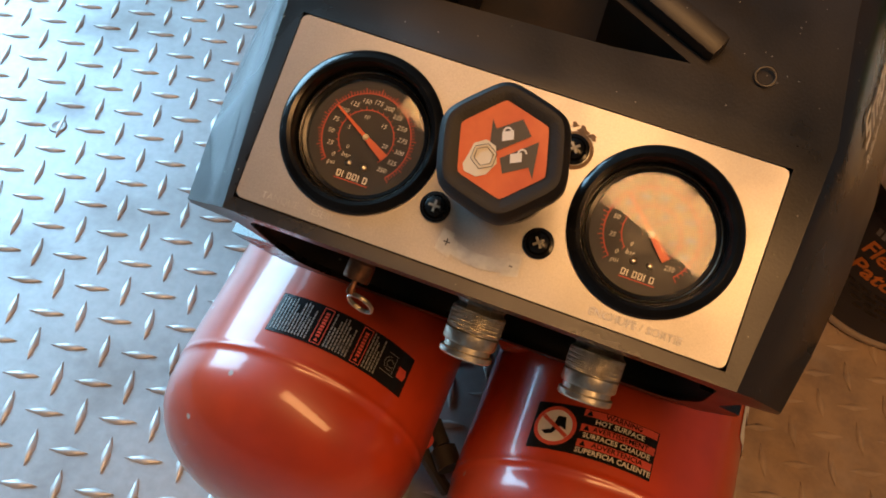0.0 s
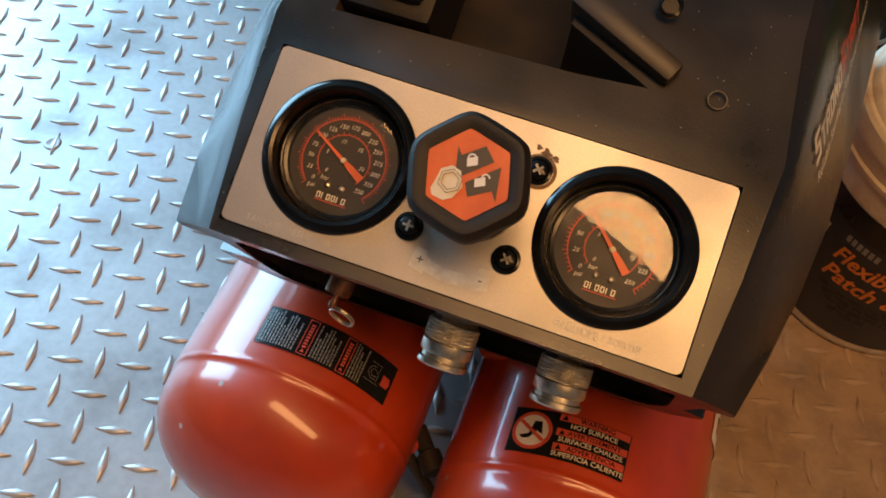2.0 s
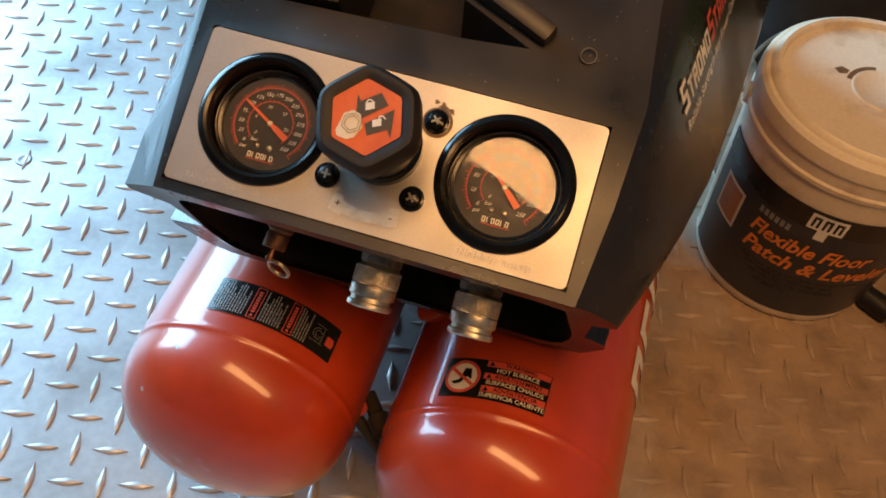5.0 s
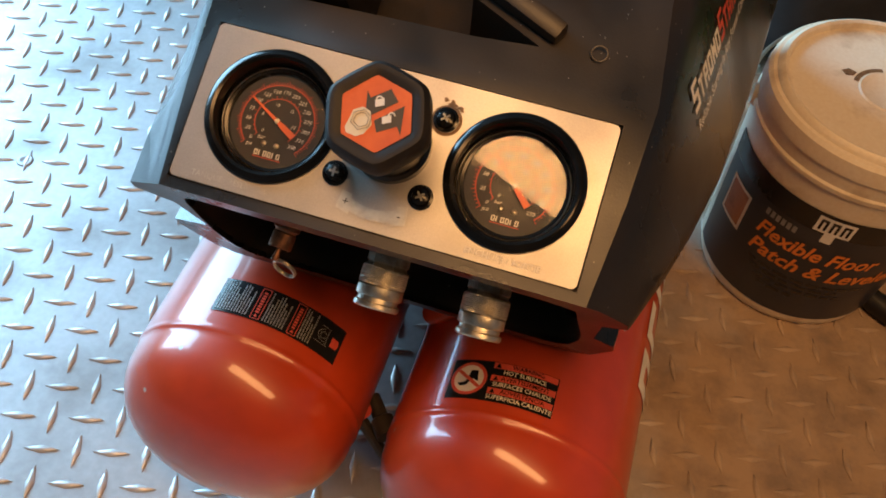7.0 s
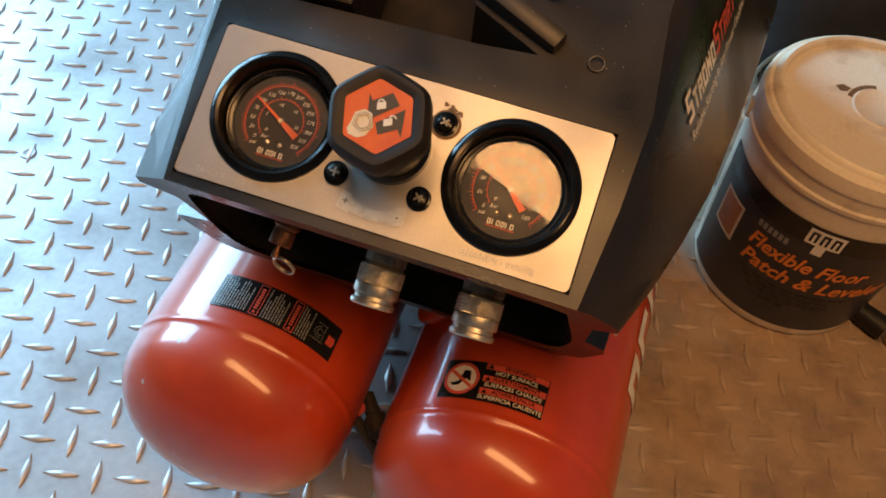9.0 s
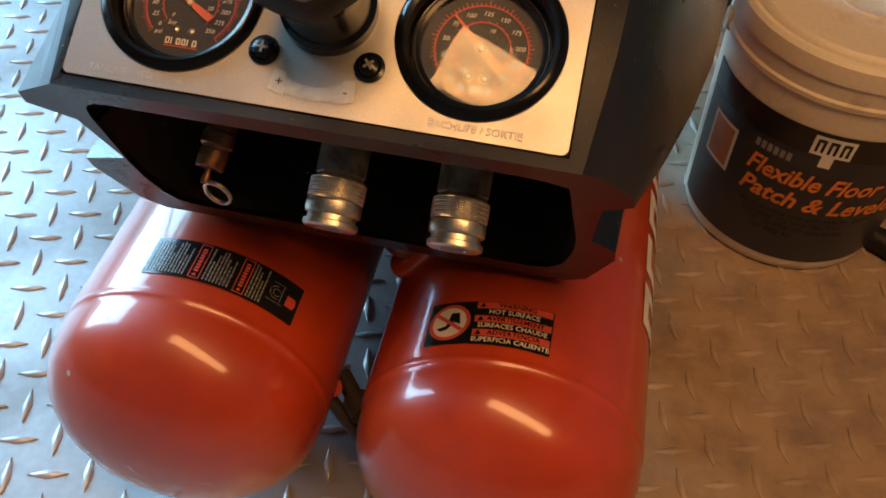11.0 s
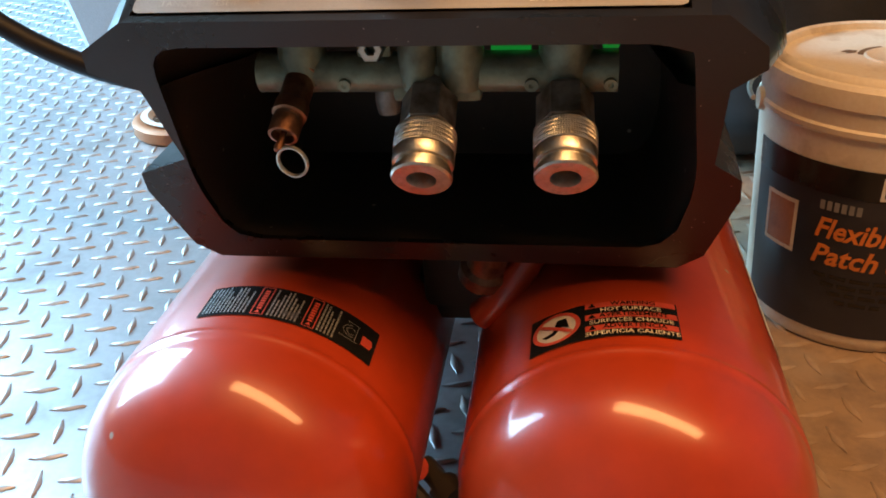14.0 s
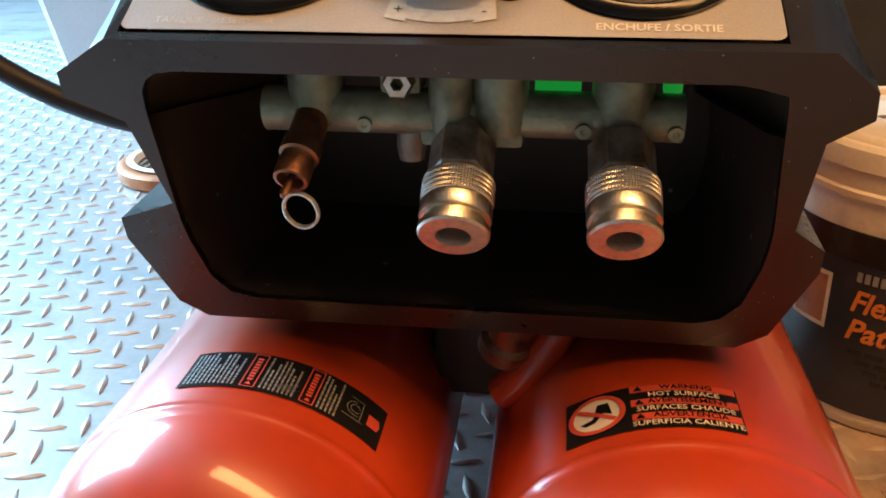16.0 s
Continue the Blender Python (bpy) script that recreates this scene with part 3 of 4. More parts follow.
# regulator knob
KM = PANEL @ shift(0.0, 0.0435, 0.0, 15)
knob = part("regulator_knob", revolve([(0.0195, 0.0008), (0.0195, 0.006), (0.0178, 0.008), (0.0172, 0.020), (0.0182, 0.026), (0.0190, 0.034), (0.0185, 0.036)], 48, KM), GLOSS, comp, "black hexagonal regulator knob with orange sticker")


def hexring(r, h, rnd=0.25):
    """A hexagon with rounded corners; rnd 0 is sharp, 1 is round."""
    out = []
    for k in range(72):
        a = 2 * math.pi * k / 72
        near = abs((a - math.pi / 2) % (math.pi / 3) - math.pi / 6)
        flat = r * math.cos(math.pi / 6) / math.cos(near)
        cap = r * (1 - 0.12 * rnd)
        q = 10 + 40 * (1 - rnd)
        rr = (flat ** -q + cap ** -q) ** (-1 / q)
        out.append((rr * math.cos(a), rr * math.sin(a), h))
    return out


hx = loft([hexring(0.0205, 0.0335, 0.6), hexring(0.0250, 0.0350, 0.55), hexring(0.0266, 0.0378, 0.5), hexring(0.0266, 0.0440, 0.5), hexring(0.0258, 0.0472, 0.5), hexring(0.0236, 0.0492, 0.45), hexring(0.0200, 0.0494, 0.2), hexring(0.0180, 0.0484, 0.15)])
hx.transform(KM)
part("grip", hx, RUBBER, knob, "matte black rubber hexagon cap")
st = loft([hexring(0.0174, 0.0482, 0.03), hexring(0.0174, 0.0486, 0.03)])
st.transform(KM)
part("sticker", st, STICKER, knob, "orange hexagonal sticker")
SM = PANEL @ shift(0.0, 0.0435, 0.04865, 20.5)
part("arrow_print", poly([(-0.0032, 0.0107), (-0.002, 0.0073), (0.0071, 0.0102), (0.0098, 0.0041), (-0.005, -0.0016)], 0.0001, SM), CHARCOAL, knob, "dark grey arrow")
part("arrow_print", poly([(-0.0012, -0.0030), (0.0123, 0.0021), (0.0096, -0.0107), (0.0084, -0.0066), (-0.0005, -0.0084)], 0.0001, SM), CHARCOAL, knob, "dark grey arrow")
for lx, ly, gap in ((0.0018, 0.0046, 0.0), (0.0043, -0.0032, 0.0022)):
    arc = disc(0.0011, 0.0017, -10, 190, 10)
    arc.transform(shift(lx + gap, ly + 0.0014))
    arc = merge(poly([(lx - 0.0021, ly - 0.0018), (lx + 0.0019, ly - 0.0014), (lx + 0.0021, ly + 0.0018), (lx - 0.0019, ly + 0.0014)], 0.0001), arc)
    arc.transform(SM @ shift(0, 0, 0.0003))
    part("padlock_print", arc, WHITE, knob, "white padlock symbol")
part("knob_print", poly([(-0.0139, -0.0045), (-0.0135, -0.0070), (-0.0095, -0.0092), (-0.0060, -0.0085), (-0.0022, -0.0048), (-0.0024, 0.0012), (-0.0055, 0.0036), (-0.0098, 0.0026), (-0.0118, -0.0012)], 0.0001, SM @ shift(0, 0, 0.0001)), CREAM, knob, "cream drawing of a knob")
for r in (0.0046, 0.0034):
    part("knob_outline", tube([SM @ Vector((-0.0066 + r * math.cos(radians(60 * k + 8)), -0.0022 + r * math.sin(radians(60 * k + 8)), 0.0004)) for k in range(6)], 0.00013, 5, True), CHARCOAL, knob)

# worn turning arrow and lettering on the plate
WM = PANEL @ shift(0, 0.0375, 0.0011)
ar = merge(disc(0.027, 0.0325, -118, -62, 24), poly([(0.0105, -0.0325), (0.0175, -0.0305), (0.0165, -0.0215), (0.0115, -0.0225)], 0.0001), poly([(-0.0105, -0.0325), (-0.0175, -0.0305), (-0.0165, -0.0215), (-0.0115, -0.0225)], 0.0001))
ar.transform(WM)
part("turn_arrow", ar, FADED, plate, "worn white turning arrow")
part("plus_sign", text_bm("+", 0.006, WM @ shift(-0.0135, -0.027, 0.0003)), CHARCOAL, plate)
part("minus_sign", text_bm("-", 0.006, WM @ shift(0.0135, -0.027, 0.0003)), CHARCOAL, plate)
part("plate_lettering", text_bm("ENCHUFE / SORTIE", 0.0044, PANEL @ shift(0.066, 0.0042, 0.0011), bold=0.00008), WHITE, plate, "white lettering")
part("plate_lettering", text_bm("TANQUE / RESERVOIR", 0.0040, PANEL @ shift(-0.072, 0.0042, 0.0011)), FADED, plate, "worn white lettering")

# dirt on the plate beside a screw
for du, dv, dr in ((0.0225, 0.0705, 0.0022), (0.0270, 0.0690, 0.0017), (0.0188, 0.0718, 0.0013), (0.0900, 0.0560, 0.0009)):
    blob = [(dr * (1 + 0.45 * math.sin(3 * a + du * 400)) * math.cos(a), 0.7 * dr * (1 + 0.4 * math.cos(2 * a + dv * 300)) * math.sin(a)) for a in (2 * math.pi * k / 16 for k in range(16))]
    part("stain", poly(blob, 0.0001, PANEL @ shift(du, dv, 0.0009)), STAIN, plate)
part("rust_ring", revolve([(0.0062, 0.0001), (0.0077, 0.0001), (0.0077, 0.0)], 28, PANEL @ shift(0.0217, 0.0618, 0.0009)), STAIN, plate, "brown ring of dirt round a screw")

# handle pocket and rib on the top cover
part("grip_block", merge(box(-0.088, -0.044, 0.108, 0.19, -0.06, 0.0, 0.005, PANEL), box(-0.08, -0.05, 0.115, 0.19, -0.01, 0.006, 0.004, PANEL)), RUBBER, comp)
rib = box(-0.029, 0.026, -0.0055, 0.0055, -0.02, 0.0045, 0.003, PANEL @ shift(0.0395, 0.1300, -0.003, -24))
part("moulding_mark", revolve([(0.0046, 0.0), (0.0043, 0.00014), (0.0037, 0.00014), (0.0034, 0.0)], 24, PANEL @ shift(0.083, 0.1155, -0.0045)), BLACK, comp)
part("rib", rib, BLACK, comp)
TS = PANEL @ shift(0.052, 0.150, -0.008)
tsc = part("cover_screw", revolve([(0.0055, 0.0), (0.0055, 0.002), (0.004, 0.0026), (0.0036, 0.0012), (0.0, 0.0012)], 24, TS), GLOSS, comp)

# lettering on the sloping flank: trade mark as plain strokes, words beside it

def flank_point(y, z):
    """A place on the sloping flank at depth y and height z."""
    for s0, s1 in zip(SECT, SECT[1:]):
        if s0[0] <= y <= s1[0]:
            k = (y - s0[0]) / (s1[0] - s0[0])
            line = [(a[0] + k * (b[0] - a[0]), a[1] + k * (b[1] - a[1])) for a, b in zip(cover_section(*s0), cover_section(*s1))]
            for (xa, za), (xb, zb) in zip(line, line[1:]):
                if zb <= z <= za:
                    f = (z - za) / (zb - za) if abs(zb - za) > 1e-9 else 0.0
                    return Vector((xa + f * (xb - xa) + CX, y, z))
    return Vector((0.17, y, z))


def on_flank(bm, y0, z0, lift=0.0010):
    """Lay flat lettering on the flank: x runs back, y runs up."""
    for v in bm.verts:
        q = flank_point(y0 + v.co.x * 0.97, z0 + v.co.y * 0.93 + v.co.x * 0.02)
        v.co = q + Vector((0.9, -0.1, 0.35)) * lift
    return bm


def stroke_letter(kind, x, h, w):
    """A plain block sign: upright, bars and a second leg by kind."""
    t = w * 0.3
    bars = {"s": [(0, w, 0, t), (0, w, h / 2 - t / 2, h / 2 + t / 2), (0, w, h - t, h), (0, t, h / 2, h), (w - t, w, 0, h / 2)],
            "t": [(0, w, h - t, h), (w / 2 - t / 2, w / 2 + t / 2, 0, h)],
            "r": [(0, t, 0, h), (0, w, h - t, h), (w - t, w, h / 2, h), (0, w, h / 2 - t / 2, h / 2 + t / 2), (w - t, w, 0, h / 2 - t)],
            "o": [(0, t, 0, h), (w - t, w, 0, h), (0, w, 0, t), (0, w, h - t, h)],
            "n": [(0, t, 0, h), (w - t, w, 0, h), (t, w - t, h * 0.35, h * 0.75)],
            "a": [(0, t, 0, h), (w - t, w, 0, h), (0, w, h - t, h), (0, w, h * 0.3, h * 0.3 + t)]}[kind]
    return merge(*[rect(x + a, x + b, c, d) for a, b, c, d in bars])


x = 0.0
for kind, tall, mat in zip("stronostart", (1, 0, 0, 0, 0, 0, 1, 0, 0, 0, 0), [WHITE] * 6 + [LABELRED] * 5):
    w = 0.0105 if tall else 0.0088
    part("mark_stroke", on_flank(stroke_letter(kind, x, 0.0175 if tall else 0.0128, w), 0.121, 0.3615), mat, comp)
    x += w + 0.0019
tb = text_bm("Reliable Starting in Any Power Condition", 0.0088, align="LEFT", shear=0.15)
part("flank_lettering", on_flank(tb, 0.121, 0.3535), WHITE, comp, "fine white lettering on the flank")

# tanks
TX, TR, TZ = (-0.0905, 0.0965), 0.083, 0.118


def tank(x, lab):
    prof = [(0.0, -0.062)]
    for k in range(1, 13):
        a = radians(90 * k / 12)
        e = 0.86
        prof.append((TR * 0.988 * math.sin(a) ** e, -0.004 - 0.058 * math.cos(a) ** 0.92))
    prof += [(TR * 0.988, -0.0005), (TR * 0.996, 0.0006), (TR * 1.002, 0.0020), (TR * 1.002, 0.0036), (TR * 0.997, 0.0048), (TR, 0.0062), (TR, 0.36), (TR * 0.99, 0.364)]
    for k in range(1, 9):
        a = radians(90 * (1 - k / 8))
        prof.append((TR * 0.99 * math.sin(a) ** 0.86, 0.366 + 0.055 * math.cos(a)))
    prof[-1] = (0.0, 0.421)
    m = pose(x, 0, TZ, -90, 0, 0)
    return part("tank", revolve(prof, 72, m), ORANGE, comp, lab)


tank_l = tank(TX[0], "glossy orange steel air tank with a black instruction label")
tank_r = tank(TX[1], "glossy orange steel air tank with a warning label")


def wrap(bm, x, y0, lift):
    """Bend flat work onto a tank: its x is the way round, its y the way back."""
    for v in bm.verts:
        a = v.co.x / TR
        r = TR + lift + v.co.z
        v.co = Vector((x + r * math.sin(a), y0 + v.co.y, TZ + r * math.cos(a)))
    return bm


# warning label
wl0, wl1 = -0.0517, 0.0178
warn = part("warning_label", wrap(rect(wl0, wl1, 0, 0.0285, nx=24), TX[1], 0.0105, 0.0005), LABEL, tank_r, "black warning label with red bars")
part("prohibition_disc", wrap(disc(0, 0.0105, 0, 360, 40, wl0 + 0.0135, 0.0142), TX[1], 0.0105, 0.0008), WHITE, warn)
slash = rect(-0.0095, 0.0095, -0.0011, 0.0011, nx=8)
slash.transform(shift(wl0 + 0.0135, 0.0142, 0, -35))
part("prohibition_ring", wrap(merge(disc(0.0098, 0.0120, 0, 360, 40, wl0 + 0.0135, 0.0142), slash), TX[1], 0.0105, 0.0012), LABELRED, warn)
part("hot_surface_symbol", wrap(merge(poly([(wl0 + 0.0065, 0.0105), (wl0 + 0.012, 0.012), (wl0 + 0.014, 0.0205), (wl0 + 0.0185, 0.0205), (wl0 + 0.020, 0.0125), (wl0 + 0.0165, 0.0145), (wl0 + 0.013, 0.0095), (wl0 + 0.009, 0.0085)], 0.00005)), TX[1], 0.0105, 0.0010), LABEL, warn)
bars, words_d, words_w = [], [], []
for k, (a, b) in enumerate((("WARNING", "HOT SURFACE"), ("AVERTISSEMENT", "SURFACES CHAUDE"), ("ADVERTENCIA", "SUPERFICIA CALIENTE"))):
    yb = 0.0240 - k * 0.0092
    bars.append(rect(wl0 + 0.0275, wl1 - 0.0008, yb - 0.0003, yb + 0.0040, nx=14))
    words_d.append(text_bm(a, 0.0042, shift(wl0 + 0.0495, yb + 0.0018), bold=0.00006))
    words_d.append(poly([(wl0 + 0.0290, yb + 0.0002), (wl0 + 0.0325, yb + 0.0002), (wl0 + 0.03075, yb + 0.0034)], 0.00005))
    words_w.append(text_bm(b, 0.0042, shift(wl0 + 0.0482, yb - 0.0026), bold=0.00006))
for q in bars:
    part("red_bar", wrap(q, TX[1], 0.0105, 0.0008), LABELRED, warn)
part("dark_lettering", wrap(merge(*words_d), TX[1], 0.0105, 0.0011), LABEL, warn)
part("white_lettering", wrap(merge(*words_w), TX[1], 0.0105, 0.0009), CREAM, warn)

# instruction label: text too small to read becomes bars
il0, il1 = -0.0215, 0.0685
ins = part("instruction_label", wrap(rect(il0, il1, 0, 0.026, nx=30), TX[0], 0.0148, 0.0005), LABEL, tank_l, "black instruction label with fine print")
bars, heads = [], []
rnd = random.Random(4)
for x0, x1 in ((0.0020, 0.0250), (0.0345, 0.0500), (0.0590, 0.0690)):
    for k in range(int((x1 - x0) / 0.0019)):
        xx = il0 + x0 + k * 0.0019
        py_, end = 0.0018, 0.0245 - rnd.choice((0.0, 0.0005, 0.001, 0.004, 0.009))
        while py_ < end:
            lw = rnd.uniform(0.0008, 0.003)
            bars.append(rect(xx, xx + 0.0009, py_, min(py_ + lw, end)))
            py_ += lw + 0.0005
for x0 in (0.0266, 0.0516):
    q0, q1 = il0 + x0, il0 + x0 + 0.0062
    heads += [rect(q0, q0 + 0.0005, 0.0012, 0.0248), rect(q1 - 0.0005, q1, 0.0012, 0.0248), rect(q0 + 0.0005, q1 - 0.0005, 0.0243, 0.0248), rect(q0 + 0.0005, q1 - 0.0005, 0.0012, 0.0017)]
    heads += [rect(q0 + 0.0019, q1 - 0.0019, 0.0058 + 0.0021 * k, 0.0073 + 0.0021 * k) for k in range(8)]
    heads.append(poly([(q0 + 0.0018, 0.0028), (q1 - 0.0018, 0.0028), ((q0 + q1) / 2, 0.0050)], 0.00005))
tagged(part("fine_print", wrap(merge(*bars), TX[0], 0.0148, 0.0008), GREY, ins, "rows of fine print"), kind="stuff")
tagged(part("red_box", wrap(merge(*heads), TX[0], 0.0148, 0.0009), LABELRED, ins, "red heading boxes"), kind="stuff")
part("red_symbol", wrap(poly([(0.0600, 0.009), (0.0655, 0.009), (0.0665, 0.0125), (0.0655, 0.016), (0.0600, 0.016)], 0.00005), TX[0], 0.0148, 0.0009), LABELRED, ins)
sk = [disc(0.0022, 0.0025, 20, 330, 14, 0.0535, 0.0135), disc(0.004, 0.0043, 90, 300, 14, 0.0535, 0.0135), rect(0.048, 0.0585, 0.0072, 0.0075), rect(0.05, 0.0575, 0.0195, 0.0198), rect(0.0565, 0.0568, 0.008, 0.019)]
part("line_drawing", wrap(merge(*sk), TX[0], 0.0148, 0.0009), GREY, ins)

# white stripe graphic on the outer side of the tank
def side_wrap(bm):
    for v in bm.verts:
        a = radians(90) + v.co.y / TR
        v.co = Vector((TX[1] + (TR + 0.0006) * math.sin(a), v.co.x, TZ - (TR + 0.0006) * math.cos(a) * -1))
    return bm


for k in range(6):
    x0 = 0.075 + k * 0.042
    st_ = [rect(x0, x0 + 0.010, -0.045, 0.012, ny=6), rect(x0, x0 + 0.032, -0.045, -0.036, ny=2)]
    if k not in (1, 4):
        st_ += [rect(x0, x0 + 0.032, 0.003, 0.012, ny=2), rect(x0 + 0.023, x0 + 0.032, -0.036, 0.003, ny=4)]
    part("side_mark", side_wrap(merge(*st_)), WHITE, tank_r, "large white strokes on the tank side")

# bridge, drain valve and feet
part("tank_bridge", merge(box(-0.035, 0.041, 0.115, 0.35, 0.135, 0.165, 0.006), box(-0.018, 0.024, 0.105, 0.30, 0.15, 0.21, 0.006)), DARK, comp)
elbow = bezier((0.018, 0.085, 0.160), (0.030, 0.080, 0.172), (0.038, 0.082, 0.185), (0.050, 0.092, 0.205), 14)
part("outlet_elbow", tube(elbow, 0.0085, 16), ORANGE, comp, "orange outlet elbow between the tanks")
part("brass_nut", revolve([(0.0, 0.0), (0.012, 0.0), (0.0135, 0.002), (0.0135, 0.010), (0.0105, 0.012), (0.0105, 0.03), (0.0, 0.03)], 24, pose(0.0185, 0.088, 0.182, 20, 15, 0)), BRASS, comp, "tarnished round brass cap")
drain = part("drain_valve", merge(revolve([(0.0, 0.0), (0.006, 0.0), (0.006, 0.018), (0.009, 0.02), (0.009, 0.034), (0.0, 0.034)], 12, pose(-0.012, 0.045, 0.085, 90, 0, 40)), tube([(-0.022, 0.03, 0.09), (-0.004, 0.02, 0.075), (0.012, 0.012, 0.06)], 0.0045, 10)), DARK, comp, "black drain valve below the tanks")
part("drain_cap", revolve([(0.0, 0.0), (0.007, 0.001), (0.007, 0.009), (0.0, 0.010)], 12, pose(-0.016, 0.03, 0.098, 60, 0, 30)), RED, drain)
for x in TX:
    for y in (0.05, 0.32):
        ft = part("foot", merge(box(x - 0.045, x + 0.045, y - 0.014, y + 0.014, 0.022, 0.05, 0.004)), DARK, comp)
        part("rubber_pad", revolve([(0.0, 0.0), (0.016, 0.0), (0.018, 0.004), (0.014, 0.024), (0.0, 0.024)], 20, shift(x, y)), RUBBER, ft)

# manifold in the opening
MZ, MY = 0.3105, 0.043
man = part("manifold", merge(revolve([(0, -0.073), (0.0088, -0.073), (0.0086, -0.071), (0.0086, 0.078), (0.0088, 0.080), (0, 0.080)], 24, pose(0.002, MY, MZ, 0, 90, 0)),
                             revolve([(0, -0.002), (0.0070, 0.0), (0.0084, 0.005), (0.0084, 0.032), (0, 0.032)], 28, shift(-0.0005, MY - 0.004, MZ - 0.006)), revolve([(0, -0.002), (0.0085, 0.0), (0.0100, 0.005), (0.0100, 0.032), (0, 0.032)], 28, shift(0.0172, MY - 0.003, MZ - 0.006)), revolve([(0, 0.0), (0.0105, 0.0), (0.0105, 0.024), (0, 0.024)], 28, shift(-0.0515, MY, MZ - 0.004)), revolve([(0, 0.0), (0.0110, 0.0), (0.0110, 0.024), (0, 0.024)], 28, shift(0.0605, MY, MZ - 0.004)), box(-0.0265, -0.0115, MY - 0.006, MY + 0.01, MZ + 0.0075, MZ + 0.022, 0.002),
                             box(-0.012, 0.026, MY - 0.007, MY + 0.004, MZ - 0.0115, MZ - 0.004, 0.0025)), TINTCAST, comp, "grey cast metal manifold pipe with green light painted into its colour")
part("mount_bolt", revolve([(0.0025, 0.002), (0.0025, 0.006), (0.005, 0.006), (0.006, 0.004), (0.006, 0)], 6, pose(-0.0190, MY - 0.006, MZ + 0.0125, 90, 0, 0)), CHROME, man)
for bx in (-0.032, 0.047, 0.079):
    part("boss", revolve([(0.0028, 0.0), (0.0028, 0.002), (0.0012, 0.002), (0.0, 0.001)], 16, pose(bx, MY - 0.0080, MZ - 0.003, 100, 0, 0)), TINTCAST, man)
part("relief_stub", revolve([(0, 0), (0.005, 0), (0.006, 0.006), (0.0055, 0.014), (0.0075, 0.015), (0.0075, 0.022), (0, 0.022)], 16, pose(-0.019, MY + 0.016, MZ - 0.024, 0, 0, 0)), CAST, man)
part("green_panel", box(0.029, 0.046, 0.050, 0.056, 0.315, 0.331, 0.001), GREENLIT, comp, "green panel with a weak emission")
part("green_panel", box(0.076, 0.083, 0.056, 0.060, 0.316, 0.331, 0.001), GREENLIT, comp, "green panel with a weak emission")


def coupler(x, tipx, tipz):
    tip = Vector((tipx, 0.0015, tipz - 0.004))
    root = Vector((x, MY - 0.002, MZ - 0.004))
    m = look(tip, root)
    m = m @ Matrix.Diagonal((1, 1, -1, 1))
    L = (root - tip).length
    body = part("quick_coupler", revolve([(0.0058, 0.012), (0.0056, 0.002), (0.0062, 0.0), (0.0118, 0.0), (0.0126, 0.0008), (0.0126, 0.0030), (0.0120, 0.0034), (0.0112, 0.0036), (0.0112, 0.0060), (0.0124, 0.0064), (0.0128, 0.0072), (0.0128, 0.0118), (0.0122, 0.0126)], 48, m), CHROME, comp, "silver quick-connect air coupler")
    # knurled sleeve
    bm = bmesh.new()
    N, K = 78, 10
    grid = []
    for j in range(K + 1):
        h = 0.0126 + 0.0098 * j / K
        row = []
        for i in range(N):
            a = 2 * math.pi * (i + 0.5 * (j % 2)) / N
            r = 0.0123 + (0.00035 if (i + j) % 1 == 0 and 0 < j < K else 0)
            row.append(bm.verts.new(m @ Vector((r * math.cos(a), r * math.sin(a), h))))
        grid.append(row)
    for j in range(K):
        for i in range(N):
            a, b, c, d = grid[j][i], grid[j][(i + 1) % N], grid[j + 1][(i + 1) % N], grid[j + 1][i]
            cen = (a.co + b.co + c.co + d.co) / 4
            ax = m @ Vector((0, 0, 0.0126 + 0.0098 * (j + 0.5) / K))
            pk = bm.verts.new(cen + (cen - ax).normalized() * 0.00042)
            for q in ((a, b, pk), (b, c, pk), (c, d, pk), (d, a, pk)):
                bm.faces.new(q)
    part("knurled_sleeve", bm, CHROME, body, "finely knurled sleeve")
    part("hex_body", revolve([(0.0122, 0.0224), (0.0112, 0.0236), (0.0110, 0.0245), (0.0118, 0.0252), (0.0118, 0.0400), (0.0105, 0.0415)], 6, m), STEELWORN, body, "dirty hexagonal body")
    part("socket", revolve([(0.0058, 0.012), (0.0045, 0.014), (0.0045, 0.02), (0.0, 0.02)], 24, m), BRASS, body, "brass inner socket")
    part("neck", revolve([(0.0085, 0.0405), (0.0085, L), (0.0, L)], 24, m), STEELWORN, body)
    return body


coupler(0.0045, 0.0045, 0.2825)
coupler(0.0605, 0.0618, 0.2838)

# safety valve with pull ring
tip, root = Vector((-0.0545, 0.012, 0.2925)), Vector((-0.0515, MY, MZ + 0.002))
m = look(tip, root) @ Matrix.Diagonal((1, 1, -1, 1))
valve = part("safety_valve", revolve([(0.0, 0.004), (0.0048, 0.004), (0.0050, 0.0), (0.0062, 0.0002), (0.0065, 0.0012), (0.0065, 0.0085), (0.0058, 0.0092), (0.0062, 0.0104), (0.0074, 0.011), (0.0074, 0.0165), (0.0066, 0.0175), (0.0066, 0.03), (0.009, 0.031), (0.009, 0.045), (0, 0.045)], 28, m), BRASS, comp, "tarnished brass safety valve")
part("pull_pin", revolve([(0, -0.0075), (0.0018, -0.007), (0.0022, -0.005), (0.0013, -0.002), (0.0013, 0.004)], 12, m), BRASS, valve)
rc = tip + Vector((0.0050, -0.0060, -0.0085))
ringpts = []
